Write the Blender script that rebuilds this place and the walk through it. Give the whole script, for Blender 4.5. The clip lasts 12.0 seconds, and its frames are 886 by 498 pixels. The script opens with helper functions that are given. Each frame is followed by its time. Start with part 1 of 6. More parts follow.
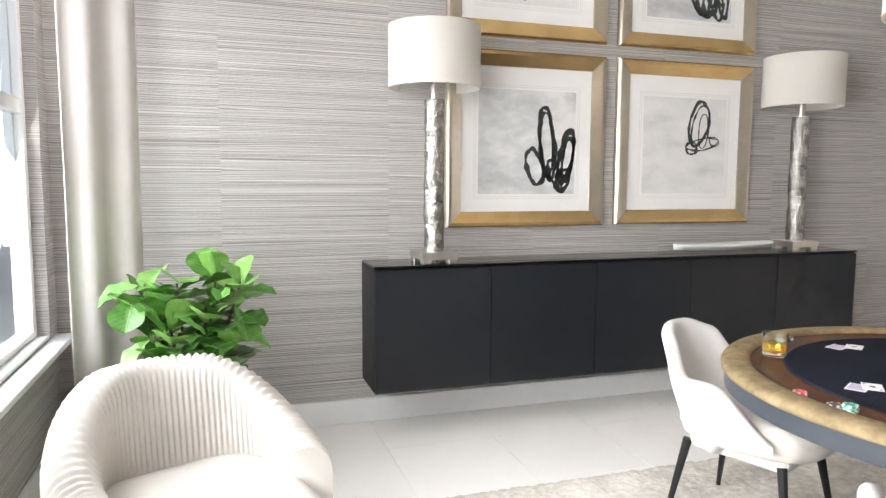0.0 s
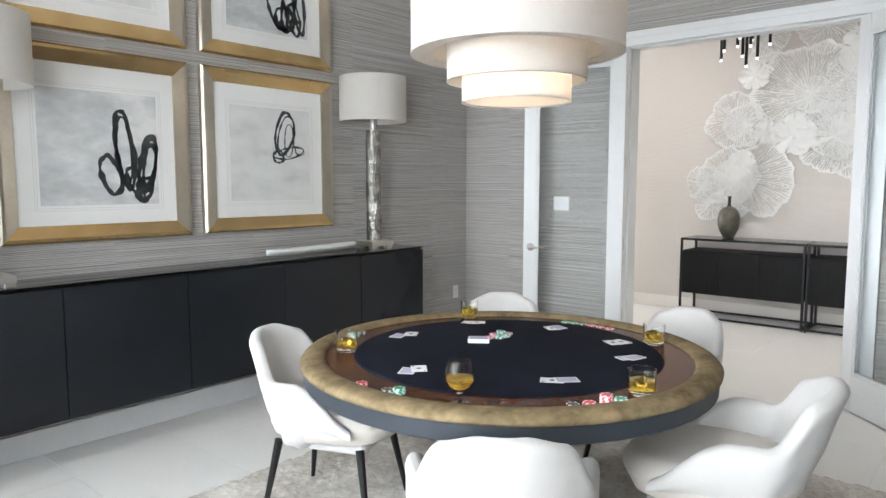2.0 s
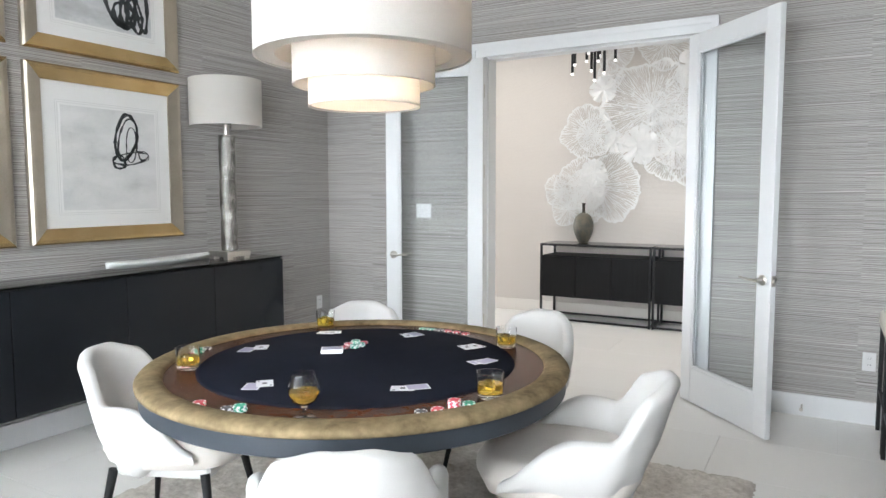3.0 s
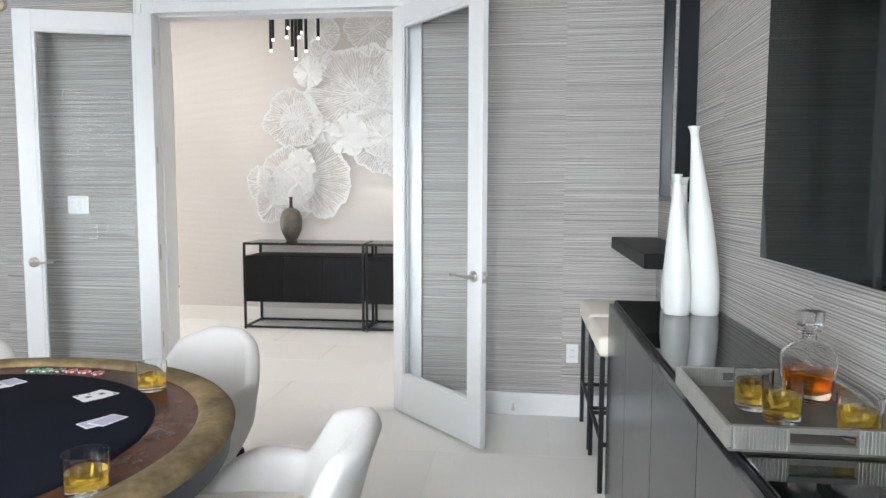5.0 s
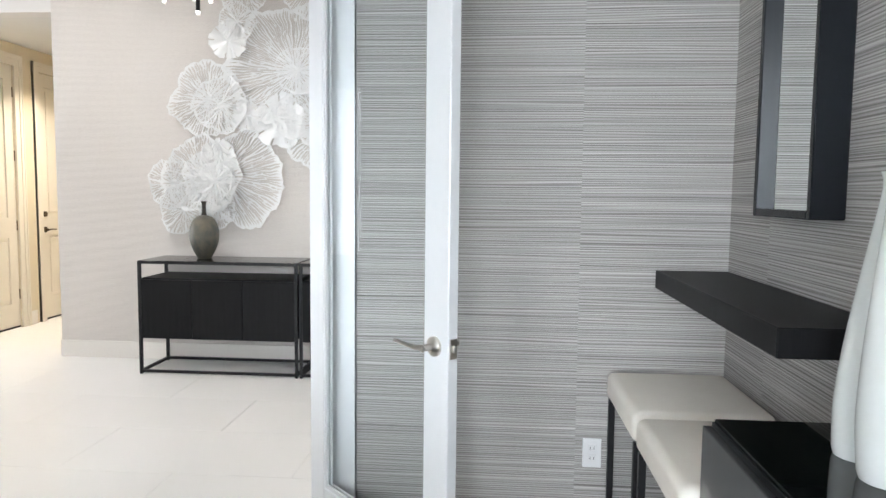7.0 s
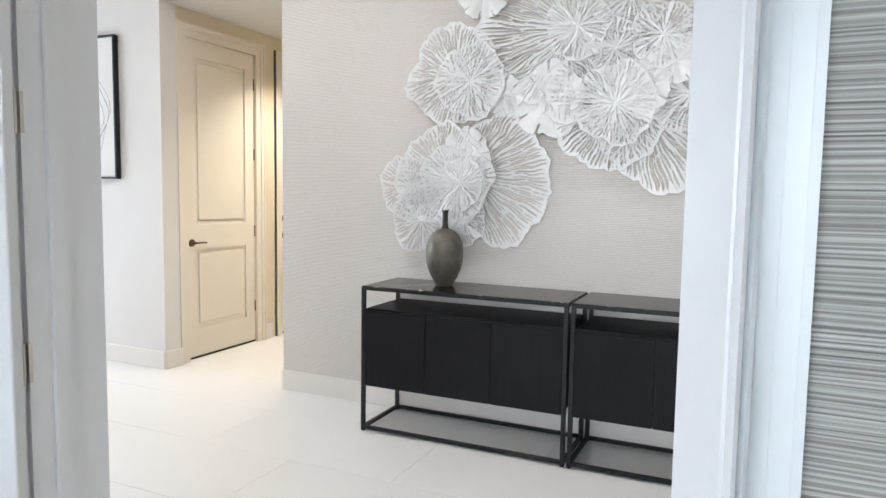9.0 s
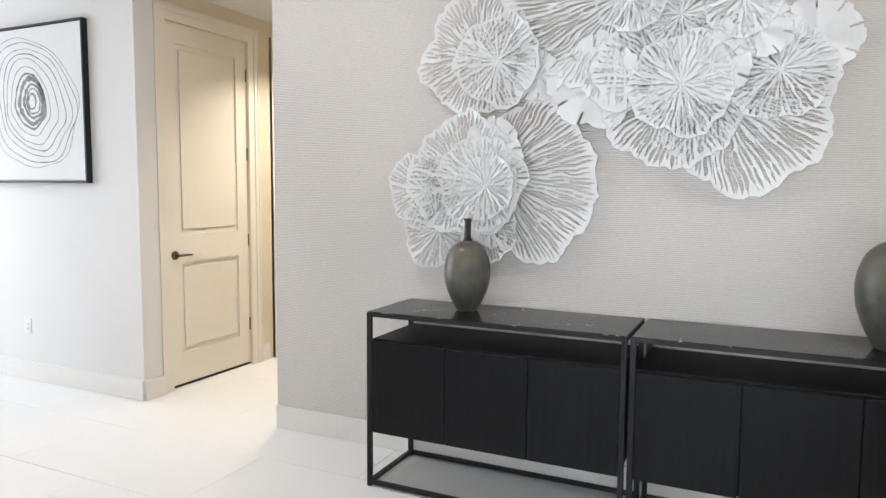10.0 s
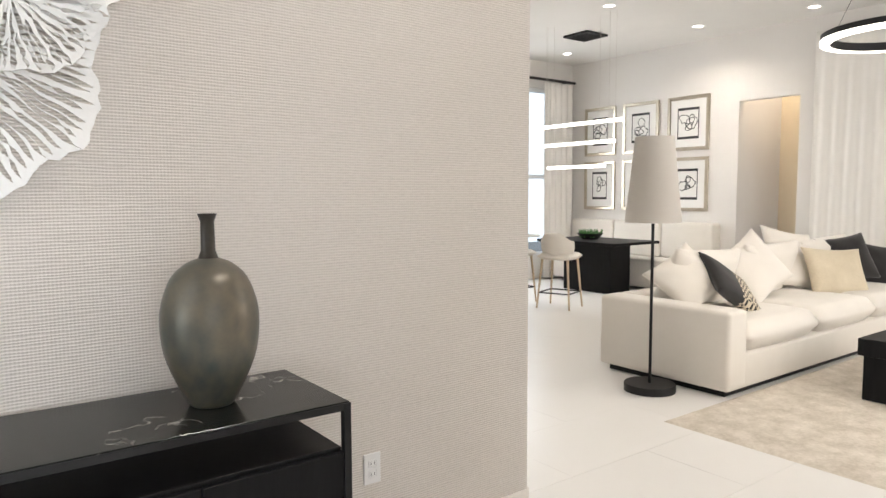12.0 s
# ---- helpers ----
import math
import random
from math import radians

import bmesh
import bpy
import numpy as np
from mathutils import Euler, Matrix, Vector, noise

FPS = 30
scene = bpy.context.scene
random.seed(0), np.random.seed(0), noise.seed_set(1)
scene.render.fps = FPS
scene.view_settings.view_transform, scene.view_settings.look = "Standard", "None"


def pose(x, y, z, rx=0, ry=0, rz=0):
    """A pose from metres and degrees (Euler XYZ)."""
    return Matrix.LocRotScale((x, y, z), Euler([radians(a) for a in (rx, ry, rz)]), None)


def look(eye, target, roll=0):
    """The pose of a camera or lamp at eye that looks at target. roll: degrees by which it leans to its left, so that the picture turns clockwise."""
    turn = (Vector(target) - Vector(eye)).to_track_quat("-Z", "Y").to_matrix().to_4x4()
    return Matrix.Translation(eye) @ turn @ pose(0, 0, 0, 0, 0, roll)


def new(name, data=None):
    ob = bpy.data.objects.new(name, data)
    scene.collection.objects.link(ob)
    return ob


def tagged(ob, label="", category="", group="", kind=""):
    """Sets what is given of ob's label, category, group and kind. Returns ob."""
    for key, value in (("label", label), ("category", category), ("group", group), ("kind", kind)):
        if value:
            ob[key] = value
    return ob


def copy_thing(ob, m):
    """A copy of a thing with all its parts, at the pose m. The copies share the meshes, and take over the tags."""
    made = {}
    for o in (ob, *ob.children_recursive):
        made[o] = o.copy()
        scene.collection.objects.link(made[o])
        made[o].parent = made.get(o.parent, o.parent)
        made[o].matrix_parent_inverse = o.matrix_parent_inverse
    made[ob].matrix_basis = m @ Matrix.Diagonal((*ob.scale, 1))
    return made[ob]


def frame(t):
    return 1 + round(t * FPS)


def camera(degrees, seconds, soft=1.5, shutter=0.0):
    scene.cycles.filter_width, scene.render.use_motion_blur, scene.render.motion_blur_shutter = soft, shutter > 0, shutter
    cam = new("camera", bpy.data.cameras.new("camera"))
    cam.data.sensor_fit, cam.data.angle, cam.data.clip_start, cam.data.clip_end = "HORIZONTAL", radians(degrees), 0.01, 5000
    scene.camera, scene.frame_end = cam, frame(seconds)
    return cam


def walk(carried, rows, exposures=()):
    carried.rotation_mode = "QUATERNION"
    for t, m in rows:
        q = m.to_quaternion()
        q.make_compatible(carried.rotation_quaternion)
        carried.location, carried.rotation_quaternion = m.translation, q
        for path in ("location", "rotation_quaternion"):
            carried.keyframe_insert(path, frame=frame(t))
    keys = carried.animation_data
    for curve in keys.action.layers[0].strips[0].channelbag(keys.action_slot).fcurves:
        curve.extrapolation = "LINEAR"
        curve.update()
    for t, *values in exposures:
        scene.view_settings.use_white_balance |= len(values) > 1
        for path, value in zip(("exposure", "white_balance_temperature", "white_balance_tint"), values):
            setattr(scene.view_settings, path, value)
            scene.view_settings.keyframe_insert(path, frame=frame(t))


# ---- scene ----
cam = camera(66.1, 12.0)
PATH = [
    (0, (0.298, 0.075, 1.4), (0.917, 1.967, 1.203), 0.3),
    (0.5, (0.295, 0.033, 1.429), (1.29, 1.756, 1.227), 0.2),
    (1, (0.317, -0.007, 1.445), (1.514, 1.583, 1.245), 0.1),
    (1.5, (0.364, -0.018, 1.445), (1.733, 1.426, 1.247), 0.1),
    (2, (0.402, -0.026, 1.447), (1.92, 1.262, 1.255), 0.0),
    (2.5, (0.449, -0.047, 1.437), (2.083, 1.093, 1.261), -0.0),
    (3, (0.494, -0.07, 1.434), (2.225, 0.918, 1.268), -0.1),
    (3.5, (0.54, -0.091, 1.427), (2.36, 0.724, 1.265), -0.1),
    (3.7, (0.562, -0.092, 1.415), (2.417, 0.636, 1.254), -0.2),
    (5.3, (1.431, 0.013, 1.38), (3.417, 0.178, 1.215), 0.6),
    (5.5, (1.58, -0.008, 1.397), (3.568, 0.132, 1.237), 0.8),
    (6, (1.955, -0.008, 1.4), (3.944, 0.122, 1.238), 0.6),
    (6.5, (2.36, 0.009, 1.404), (4.348, 0.15, 1.241), 0.6),
    (7, (2.752, 0.085, 1.386), (4.739, 0.235, 1.225), 0.6),
    (7.5, (3.136, 0.212, 1.366), (5.109, 0.498, 1.206), 0.5),
    (7.7, (3.288, 0.277, 1.354), (5.243, 0.664, 1.198), 0.7),
    (9.3, (4.455, 0.800, 1.455), (6.254, 1.655, 1.281), 0.7),
    (9.5, (4.578, 0.866, 1.467), (6.374, 1.728, 1.294), 0.6),
    (10, (4.888, 1.053, 1.450), (6.690, 1.903, 1.275), 0.4),
    (10.5, (5.18, 1.193, 1.415), (7.048, 1.892, 1.275), 0.5),
    (11, (5.472, 1.314, 1.423), (7.463, 1.43, 1.278), 0.5),
    (11.5, (5.747, 1.285, 1.424), (7.666, 0.743, 1.266), 0.3),
    (12, (5.992, 1.201, 1.442), (7.588, 0.007, 1.282), -0.2),
]
walk(cam, [(t, look(eye, target, roll)) for t, eye, target, roll in PATH],
     exposures=((0, 0.05, 6800, 14), (0.5, -0.02, 6650, 12), (1.2, 0.06, 6500, 11), (1.6, 0.14, 6400, 11), (2.0, -0.33, 6350, 10), (2.5, -0.32, 6300, 10), (3.0, -0.22, 6300, 10), (5.3, -0.15, 6300, 10), (6.5, -0.16, 6250, 10), (7.5, -0.24, 6150, 10), (10.5, -0.45, 6050, 10), (11.2, -0.30, 6300, 10), (11.6, -0.27, 6400, 10), (12.0, -0.36, 6500, 11)))

# ---- world and large lights ----
world = bpy.data.worlds.new("world")
scene.world = world
world.use_nodes = True
_nt = world.node_tree
_sky = _nt.nodes.new("ShaderNodeTexSky")
_sky.sky_type = "NISHITA"
_sky.sun_disc = False
_sky.sun_elevation, _sky.sun_rotation = radians(48), radians(140)
_nt.links.new(_sky.outputs[0], _nt.nodes["Background"].inputs[0])
_nt.nodes["Background"].inputs[1].default_value = 0.12


def area_light(name, loc, target, sx, sy, watts, color=(1, 1, 1), spread=180):
    d = bpy.data.lights.new(name, "AREA")
    d.shape, d.size, d.size_y, d.energy, d.color = "RECTANGLE", sx, sy, watts, color
    d.spread = radians(spread)
    ob = new(name, d)
    ob.matrix_world = look(loc, target)
    return ob


def point_light(name, loc, watts, color, radius=0.05):
    d = bpy.data.lights.new(name, "POINT")
    d.energy, d.color, d.shadow_soft_size = watts, color, radius
    ob = new(name, d)
    ob.location = loc
    return ob


DAY = (0.93, 0.97, 1.0)
WARM = (1.0, 0.80, 0.58)
# daylight in the window openings of the study (west wall)
area_light("window_daylight", (-0.64, 2.695, 1.69), (3, 2.30, 0.7), 2.08, 2.10, 104, DAY, 150)
area_light("window_daylight", (-0.64, 0.70, 1.69), (3, 0.8, 0.7), 1.09, 2.10, 118, DAY, 145)
# added light from an unseen entry and inside the great room; dining window daylight
area_light("unseen_entry_daylight", (6.8, 8.7, 1.7), (6.8, 0, 1.2), 2.2, 2.6, 122, (0.94, 0.97, 1.0))
# fill lamp in front of the closed west wall, no window behind it
area_light("great_room_fill", (6.0, -4.6, 1.7), (12, -4.6, 1.0), 3.6, 2.6, 108, (1.0, 0.96, 0.90))
area_light("dining_daylight", (14.5, -6.2, 1.9), (9, -5.4, 1.0), 1.2, 2.2, 62, (1.0, 0.98, 0.96))
# downlights; those of vestibule, hall and passage are unseen and assumed
for _x, _y in ((9.4, 4.15),):
    area_light("downlight_glow", (_x, _y, 2.79), (_x, _y, 0), 0.14, 0.14, 29, (1.0, 0.88, 0.71), 115)
for _x, _y, _w in ((6.7, 3.3, 33), (6.7, -0.2, 27)):
    area_light("downlight_glow", (_x, _y, 3.64), (_x, _y, 0), 0.14, 0.14, _w, (1.0, 0.95, 0.89), 150)
for _x, _y in ((11.37, -7.07), (11.42, -5.33), (8.6, -3.2)):
    area_light("downlight_glow", (_x, _y, 3.64), (_x, _y, 0), 0.14, 0.14, 18, (1.0, 0.90, 0.78), 140)
area_light("downlight_glow", (10.75, -8.5, 3.60), (10.75, -8.5, 0), 0.14, 0.14, 20, WARM, 150)
# bulb inside the drum pendant
point_light("pendant_bulb", (2.655, 1.51, 2.17), 48, (1.0, 0.84, 0.64), 0.12)

# ---- materials ----


def mat(name, color=(0.8, 0.8, 0.8), rough=0.5, metal=0.0, spec=0.5):
    m = bpy.data.materials.new(name)
    m.use_nodes = True
    b = m.node_tree.nodes["Principled BSDF"]
    b.inputs["Base Color"].default_value = (*color, 1)
    b.inputs["Roughness"].default_value = rough
    b.inputs["Metallic"].default_value = metal
    b.inputs["Specular IOR Level"].default_value = spec
    return m


def N(m, kind, **k):
    n = m.node_tree.nodes.new("ShaderNode" + kind)
    for a, v in k.items():
        n.inputs[a.replace("_", " ")].default_value = v
    return n


def L(m, a, b):
    m.node_tree.links.new(a, b)


def bsdf(m):
    return m.node_tree.nodes["Principled BSDF"]


def ramp(m, fac, stops):
    r = N(m, "ValToRGB")
    while len(r.color_ramp.elements) < len(stops):
        r.color_ramp.elements.new(0.5)
    for e, (p, c) in zip(r.color_ramp.elements, stops):
        e.position, e.color = p, (*c, 1)
    L(m, fac, r.inputs[0])
    return r.outputs[0]


def coords(m, scale=(1, 1, 1), world_space=True):
    src = N(m, "NewGeometry").outputs["Position"] if world_space else N(m, "TexCoord").outputs["Object"]
    mp = N(m, "Mapping")
    mp.inputs["Scale"].default_value = scale
    L(m, src, mp.inputs["Vector"])
    return mp.outputs[0]


def noise_tex(m, vec, scale, detail=3.0, rough=0.55):
    n = N(m, "TexNoise", Scale=scale, Detail=detail, Roughness=rough)
    L(m, vec, n.inputs["Vector"])
    return n.outputs["Fac"]


def bump(m, height, strength=0.3, dist=0.002):
    b = N(m, "Bump", Strength=strength, Distance=dist)
    L(m, height, b.inputs["Height"])
    L(m, b.outputs[0], bsdf(m).inputs["Normal"])
    return b


def math_node(m, op, a, b=None):
    n = N(m, "Math")
    n.operation = op
    for i, v in enumerate((a, b)):
        if v is None:
            continue
        if isinstance(v, (int, float)):
            n.inputs[i].default_value = v
        else:
            L(m, v, n.inputs[i])
    return n.outputs[0]


def mottled(name, c1, c2, scale=4, fine=60, rough=0.6, metal=0.0, bump_s=0.15, spec=0.5, dist=0.001, world_space=True):
    m = mat(name, c1, rough, metal, spec)
    v = coords(m, world_space=world_space)
    n1 = noise_tex(m, v, scale, 4)
    n2 = noise_tex(m, v, fine, 3)
    f = math_node(m, "ADD", math_node(m, "MULTIPLY", n1, 0.65), math_node(m, "MULTIPLY", n2, 0.35))
    L(m, ramp(m, f, ((0.3, c1), (0.7, c2))), bsdf(m).inputs["Base Color"])
    if bump_s:
        bump(m, n2, bump_s, dist)
    return m


def grasscloth():
    """Paper-backed grass: thin level strands of uneven strength, hung in panels."""
    m = mat("grasscloth", (0.4, 0.38, 0.36), 0.75, 0, 0.3)
    geo = N(m, "NewGeometry")
    sep = N(m, "SeparateXYZ")
    L(m, geo.outputs["Position"], sep.inputs[0])
    along = math_node(m, "ADD", sep.outputs[0], sep.outputs[1])
    panel = math_node(m, "FLOOR", math_node(m, "DIVIDE", math_node(m, "ADD", along, 0.37), 0.915))
    shift = math_node(m, "MULTIPLY", panel, 7.31)

    def strands(stretch, fine, detail):
        c = N(m, "CombineXYZ")
        L(m, math_node(m, "MULTIPLY", along, stretch), c.inputs[0])
        L(m, shift, c.inputs[1])
        L(m, math_node(m, "MULTIPLY", sep.outputs[2], fine), c.inputs[2])
        return noise_tex(m, c.outputs[0], 1.0, detail, 0.6)

    wander = strands(0.5, 22.0, 2)
    phase = math_node(m, "ADD", math_node(m, "MULTIPLY", sep.outputs[2], 690.0), math_node(m, "ADD", math_node(m, "MULTIPLY", wander, 26.0), shift))
    wave = math_node(m, "ADD", 0.5, math_node(m, "MULTIPLY", math_node(m, "SINE", phase), 0.5))
    n1 = strands(0.55, 410.0, 1)
    n2 = strands(1.1, 780.0, 1)
    n3 = strands(0.35, 150.0, 2)
    f = math_node(m, "ADD", math_node(m, "ADD", math_node(m, "MULTIPLY", wave, 0.16), math_node(m, "MULTIPLY", n3, 0.20)), math_node(m, "ADD", math_node(m, "MULTIPLY", n1, 0.36), math_node(m, "MULTIPLY", n2, 0.28)))
    L(m, ramp(m, f, ((0.33, (0.155, 0.144, 0.135)), (0.42, (0.265, 0.25, 0.237)), (0.50, (0.39, 0.372, 0.355)), (0.58, (0.505, 0.486, 0.466)), (0.68, (0.66, 0.641, 0.618)))), bsdf(m).inputs["Base Color"])
    L(m, math_node(m, "ADD", 0.5, math_node(m, "MULTIPLY", n1, 0.35)), bsdf(m).inputs["Roughness"])
    bump(m, f, 0.55, 0.003)
    return m


def woven():
    m = mat("woven_wallcovering", (0.62, 0.57, 0.53), 0.7, 0, 0.3)
    geo = N(m, "NewGeometry")
    sep = N(m, "SeparateXYZ")
    L(m, geo.outputs["Position"], sep.inputs[0])
    a = math_node(m, "SINE", math_node(m, "MULTIPLY", sep.outputs[1], 640.0))
    drift = noise_tex(m, coords(m, (1, 0.4, 3)), 13, 3)
    b = math_node(m, "SINE", math_node(m, "ADD", math_node(m, "MULTIPLY", sep.outputs[2], 680.0), math_node(m, "MULTIPLY", drift, 6.5)))
    w = math_node(m, "ADD", math_node(m, "MULTIPLY", a, 0.16), math_node(m, "MULTIPLY", b, 0.84))
    n = noise_tex(m, coords(m, (1, 0.25, 1)), 170, 3)
    n2 = noise_tex(m, coords(m, (1, 0.6, 1)), 0.9, 2)
    f = math_node(m, "ADD", math_node(m, "ADD", 0.22, math_node(m, "MULTIPLY", w, 0.14)), math_node(m, "ADD", math_node(m, "MULTIPLY", n, 0.34), math_node(m, "MULTIPLY", n2, 0.22)))
    L(m, ramp(m, f, ((0.25, (0.565, 0.525, 0.49)), (0.5, (0.71, 0.668, 0.628)), (0.75, (0.785, 0.742, 0.70)))), bsdf(m).inputs["Base Color"])
    bump(m, w, 0.5, 0.0016)
    return m


def tile_mat():
    m = mat("porcelain_tile", (0.75, 0.73, 0.70), 0.28, 0, 0.5)
    info = N(m, "ObjectInfo")
    v = coords(m)
    n1 = noise_tex(m, v, 1.1, 2, 0.5)
    n2 = noise_tex(m, v, 140, 2, 0.5)
    f = math_node(m, "ADD", math_node(m, "ADD", math_node(m, "MULTIPLY", n1, 0.55), math_node(m, "MULTIPLY", n2, 0.15)), math_node(m, "MULTIPLY", info.outputs["Random"], 0.3))
    L(m, ramp(m, f, ((0.1, (0.815, 0.80, 0.775)), (0.9, (0.868, 0.853, 0.828)))), bsdf(m).inputs["Base Color"])
    return m


def wood_mat(name, c1, c2, rough=0.45, axis=(1, 12, 12), scale=3, spec=0.4):
    m = mat(name, c1, rough, 0, spec)
    v = coords(m, axis, False)
    n = noise_tex(m, v, scale, 5, 0.6)
    n2 = noise_tex(m, v, scale * 9, 3)
    f = math_node(m, "ADD", math_node(m, "MULTIPLY", n, 0.7), math_node(m, "MULTIPLY", n2, 0.3))
    L(m, ramp(m, f, ((0.3, c1), (0.7, c2))), bsdf(m).inputs["Base Color"])
    bump(m, n2, 0.12, 0.0006)
    return m


def fabric(name, c1, c2, scale=420, rough=0.9, strength=0.25, big=5):
    m = mat(name, c1, rough, 0, 0.25)
    v = coords(m, world_space=False)
    n = noise_tex(m, v, scale, 2)
    n1 = noise_tex(m, v, big, 3)
    f = math_node(m, "ADD", math_node(m, "MULTIPLY", n, 0.45), math_node(m, "MULTIPLY", n1, 0.55))
    L(m, ramp(m, f, ((0.3, c1), (0.7, c2))), bsdf(m).inputs["Base Color"])
    bsdf(m).inputs["Sheen Weight"].default_value = 0.25
    bump(m, n, strength, 0.0008)
    return m


def glass_mat(name, color=(1, 1, 1), ior=1.45, rough=0.0):
    m = mat(name, color, rough)
    bsdf(m).inputs["Transmission Weight"].default_value = 1.0
    bsdf(m).inputs["IOR"].default_value = ior
    return m


def glow(name, color, strength):
    m = mat(name, color)
    bsdf(m).inputs["Emission Color"].default_value = (*color, 1)
    bsdf(m).inputs["Emission Strength"].default_value = strength
    return m


def shade_mat(name, color):
    m = bpy.data.materials.new(name)
    m.use_nodes = True
    nt = m.node_tree
    nt.nodes.remove(nt.nodes["Principled BSDF"])
    d, tr, mx = N(m, "BsdfDiffuse"), N(m, "BsdfTranslucent"), N(m, "MixShader", Fac=0.42)
    n = noise_tex(m, coords(m, (1, 1, 1.6), False), 260, 2)
    c = ramp(m, n, ((0.3, tuple(v * 0.93 for v in color)), (0.7, color)))
    L(m, c, d.inputs[0])
    L(m, c, tr.inputs[0])
    L(m, d.outputs[0], mx.inputs[1])
    L(m, tr.outputs[0], mx.inputs[2])
    L(m, mx.outputs[0], nt.nodes["Material Output"].inputs[0])
    return m


M_GRASS, M_WOVEN, M_TILE = grasscloth(), woven(), tile_mat()
M_GROUT = mottled("grout", (0.76, 0.745, 0.72), (0.80, 0.785, 0.76), 6, 90, 0.85)
# trim paint copy tinted warm, with the hall's light put into its colour
M_HALLTRIM = mottled("warm_lit_trim_paint", (0.80, 0.765, 0.72), (0.84, 0.805, 0.76), 2, 40, 0.35, bump_s=0.03)
M_TRIM = mottled("white_trim_paint", (0.77, 0.78, 0.79), (0.81, 0.815, 0.82), 2, 40, 0.32, bump_s=0.03)
M_PAINT = mottled("wall_paint", (0.74, 0.715, 0.69), (0.79, 0.77, 0.745), 1.5, 150, 0.7, bump_s=0.15)
M_CREAM = mottled("cream_wall_paint", (0.70, 0.62, 0.48), (0.74, 0.66, 0.52), 1.5, 150, 0.7, bump_s=0.15)
M_CREAMDOOR = mottled("cream_door_paint", (0.78, 0.73, 0.64), (0.82, 0.77, 0.68), 2, 60, 0.4, bump_s=0.03)
M_CEIL = mottled("ceiling_paint", (0.72, 0.71, 0.69), (0.76, 0.75, 0.73), 2, 200, 0.85)
M_BLACKWOOD = wood_mat("black_stained_veneer", (0.006, 0.006, 0.0065), (0.012, 0.012, 0.013), 0.45, (14, 14, 1), 3, 0.14)
M_CABFRONT = mottled("charcoal_lacquer", (0.009, 0.0105, 0.0135), (0.012, 0.0135, 0.0165), 3, 200, 0.27, bump_s=0.0, spec=0.30)
# charcoal lacquer copy for the bar, base lifted to stand in for reflections
M_BARFRONT = mottled("sheen_lifted_lacquer", (0.030, 0.032, 0.034), (0.037, 0.039, 0.041), 3, 200, 0.24, bump_s=0.0, spec=0.7)
M_BLACKGLASS = mat("black_glass", (0.004, 0.006, 0.0055), 0.03, 0, 0.45)
M_BLACKMETAL = mottled("black_powder_coat", (0.008, 0.008, 0.009), (0.014, 0.014, 0.015), 8, 300, 0.45, 0.0, 0.08, 0.3)
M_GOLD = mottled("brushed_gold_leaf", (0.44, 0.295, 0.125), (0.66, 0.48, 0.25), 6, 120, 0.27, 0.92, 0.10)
# silver of the great room frames, also side sheen on gold frames
M_SILVERED = mottled("silver_frame_and_side_sheen", (0.44, 0.39, 0.31), (0.58, 0.52, 0.43), 6, 120, 0.28, 0.9, 0.10)
M_MAT = mottled("white_mat_board", (0.80, 0.79, 0.77), (0.84, 0.83, 0.81), 3, 200, 0.8, bump_s=0.05)
M_NICKEL = mottled("satin_nickel", (0.55, 0.52, 0.48), (0.65, 0.62, 0.58), 20, 400, 0.28, 1.0, 0.03)
M_BRONZE = mottled("dark_bronze", (0.10, 0.075, 0.045), (0.16, 0.12, 0.08), 20, 300, 0.35, 0.9, 0.05)
M_MERCURY = mottled("hammered_mercury_silver", (0.10, 0.095, 0.088), (0.66, 0.64, 0.60), 22, 60, 0.10, 1.0, 0.9, dist=0.012)
M_SHADE = shade_mat("white_linen_shade", (0.82, 0.79, 0.75))
M_PSHADE = shade_mat("white_drum_fabric", (0.88, 0.85, 0.815))
M_CHAIR = fabric("ivory_velvet", (0.58, 0.565, 0.548), (0.66, 0.645, 0.628), 500)
M_CHAIRIN = fabric("oatmeal_velvet", (0.66, 0.61, 0.56), (0.74, 0.69, 0.64), 500)
M_RIB = fabric("ribbed_bone_corduroy", (0.56, 0.525, 0.485), (0.66, 0.625, 0.585), 300)
M_STOOL = mottled("ivory_leather", (0.80, 0.75, 0.67), (0.85, 0.80, 0.72), 10, 160, 0.5, bump_s=0.2)
M_SUEDE = mottled("olive_tan_suede", (0.100, 0.074, 0.038), (0.29, 0.218, 0.122), 11, 48, 0.85, bump_s=0.25, spec=0.2)
M_FELT = fabric("midnight_felt", (0.007, 0.008, 0.014), (0.012, 0.014, 0.023), 700)
bsdf(M_FELT).inputs["Sheen Weight"].default_value = 0.0
bsdf(M_FELT).inputs["Specular IOR Level"].default_value = 0.08
M_WALNUT = wood_mat("walnut_track", (0.034, 0.012, 0.006), (0.115, 0.040, 0.017), 0.24, (3, 3, 3), 5, 0.10)
M_APRON = mottled("dark_navy_apron", (0.022, 0.028, 0.036), (0.034, 0.042, 0.052), 8, 200, 0.5, bump_s=0.1)
M_GLASS = glass_mat("clear_glass", (1, 1, 1), 1.2)
bsdf(M_GLASS).inputs["Coat Weight"].default_value = 0.25
M_PANE = glass_mat("door_pane_glass", (0.90, 0.925, 0.925), 1.09)
M_PICGLASS = glass_mat("picture_glass", (1, 1, 1), 1.10)
M_WHISKY = glass_mat("amber_whisky", (0.93, 0.66, 0.11), 1.2)
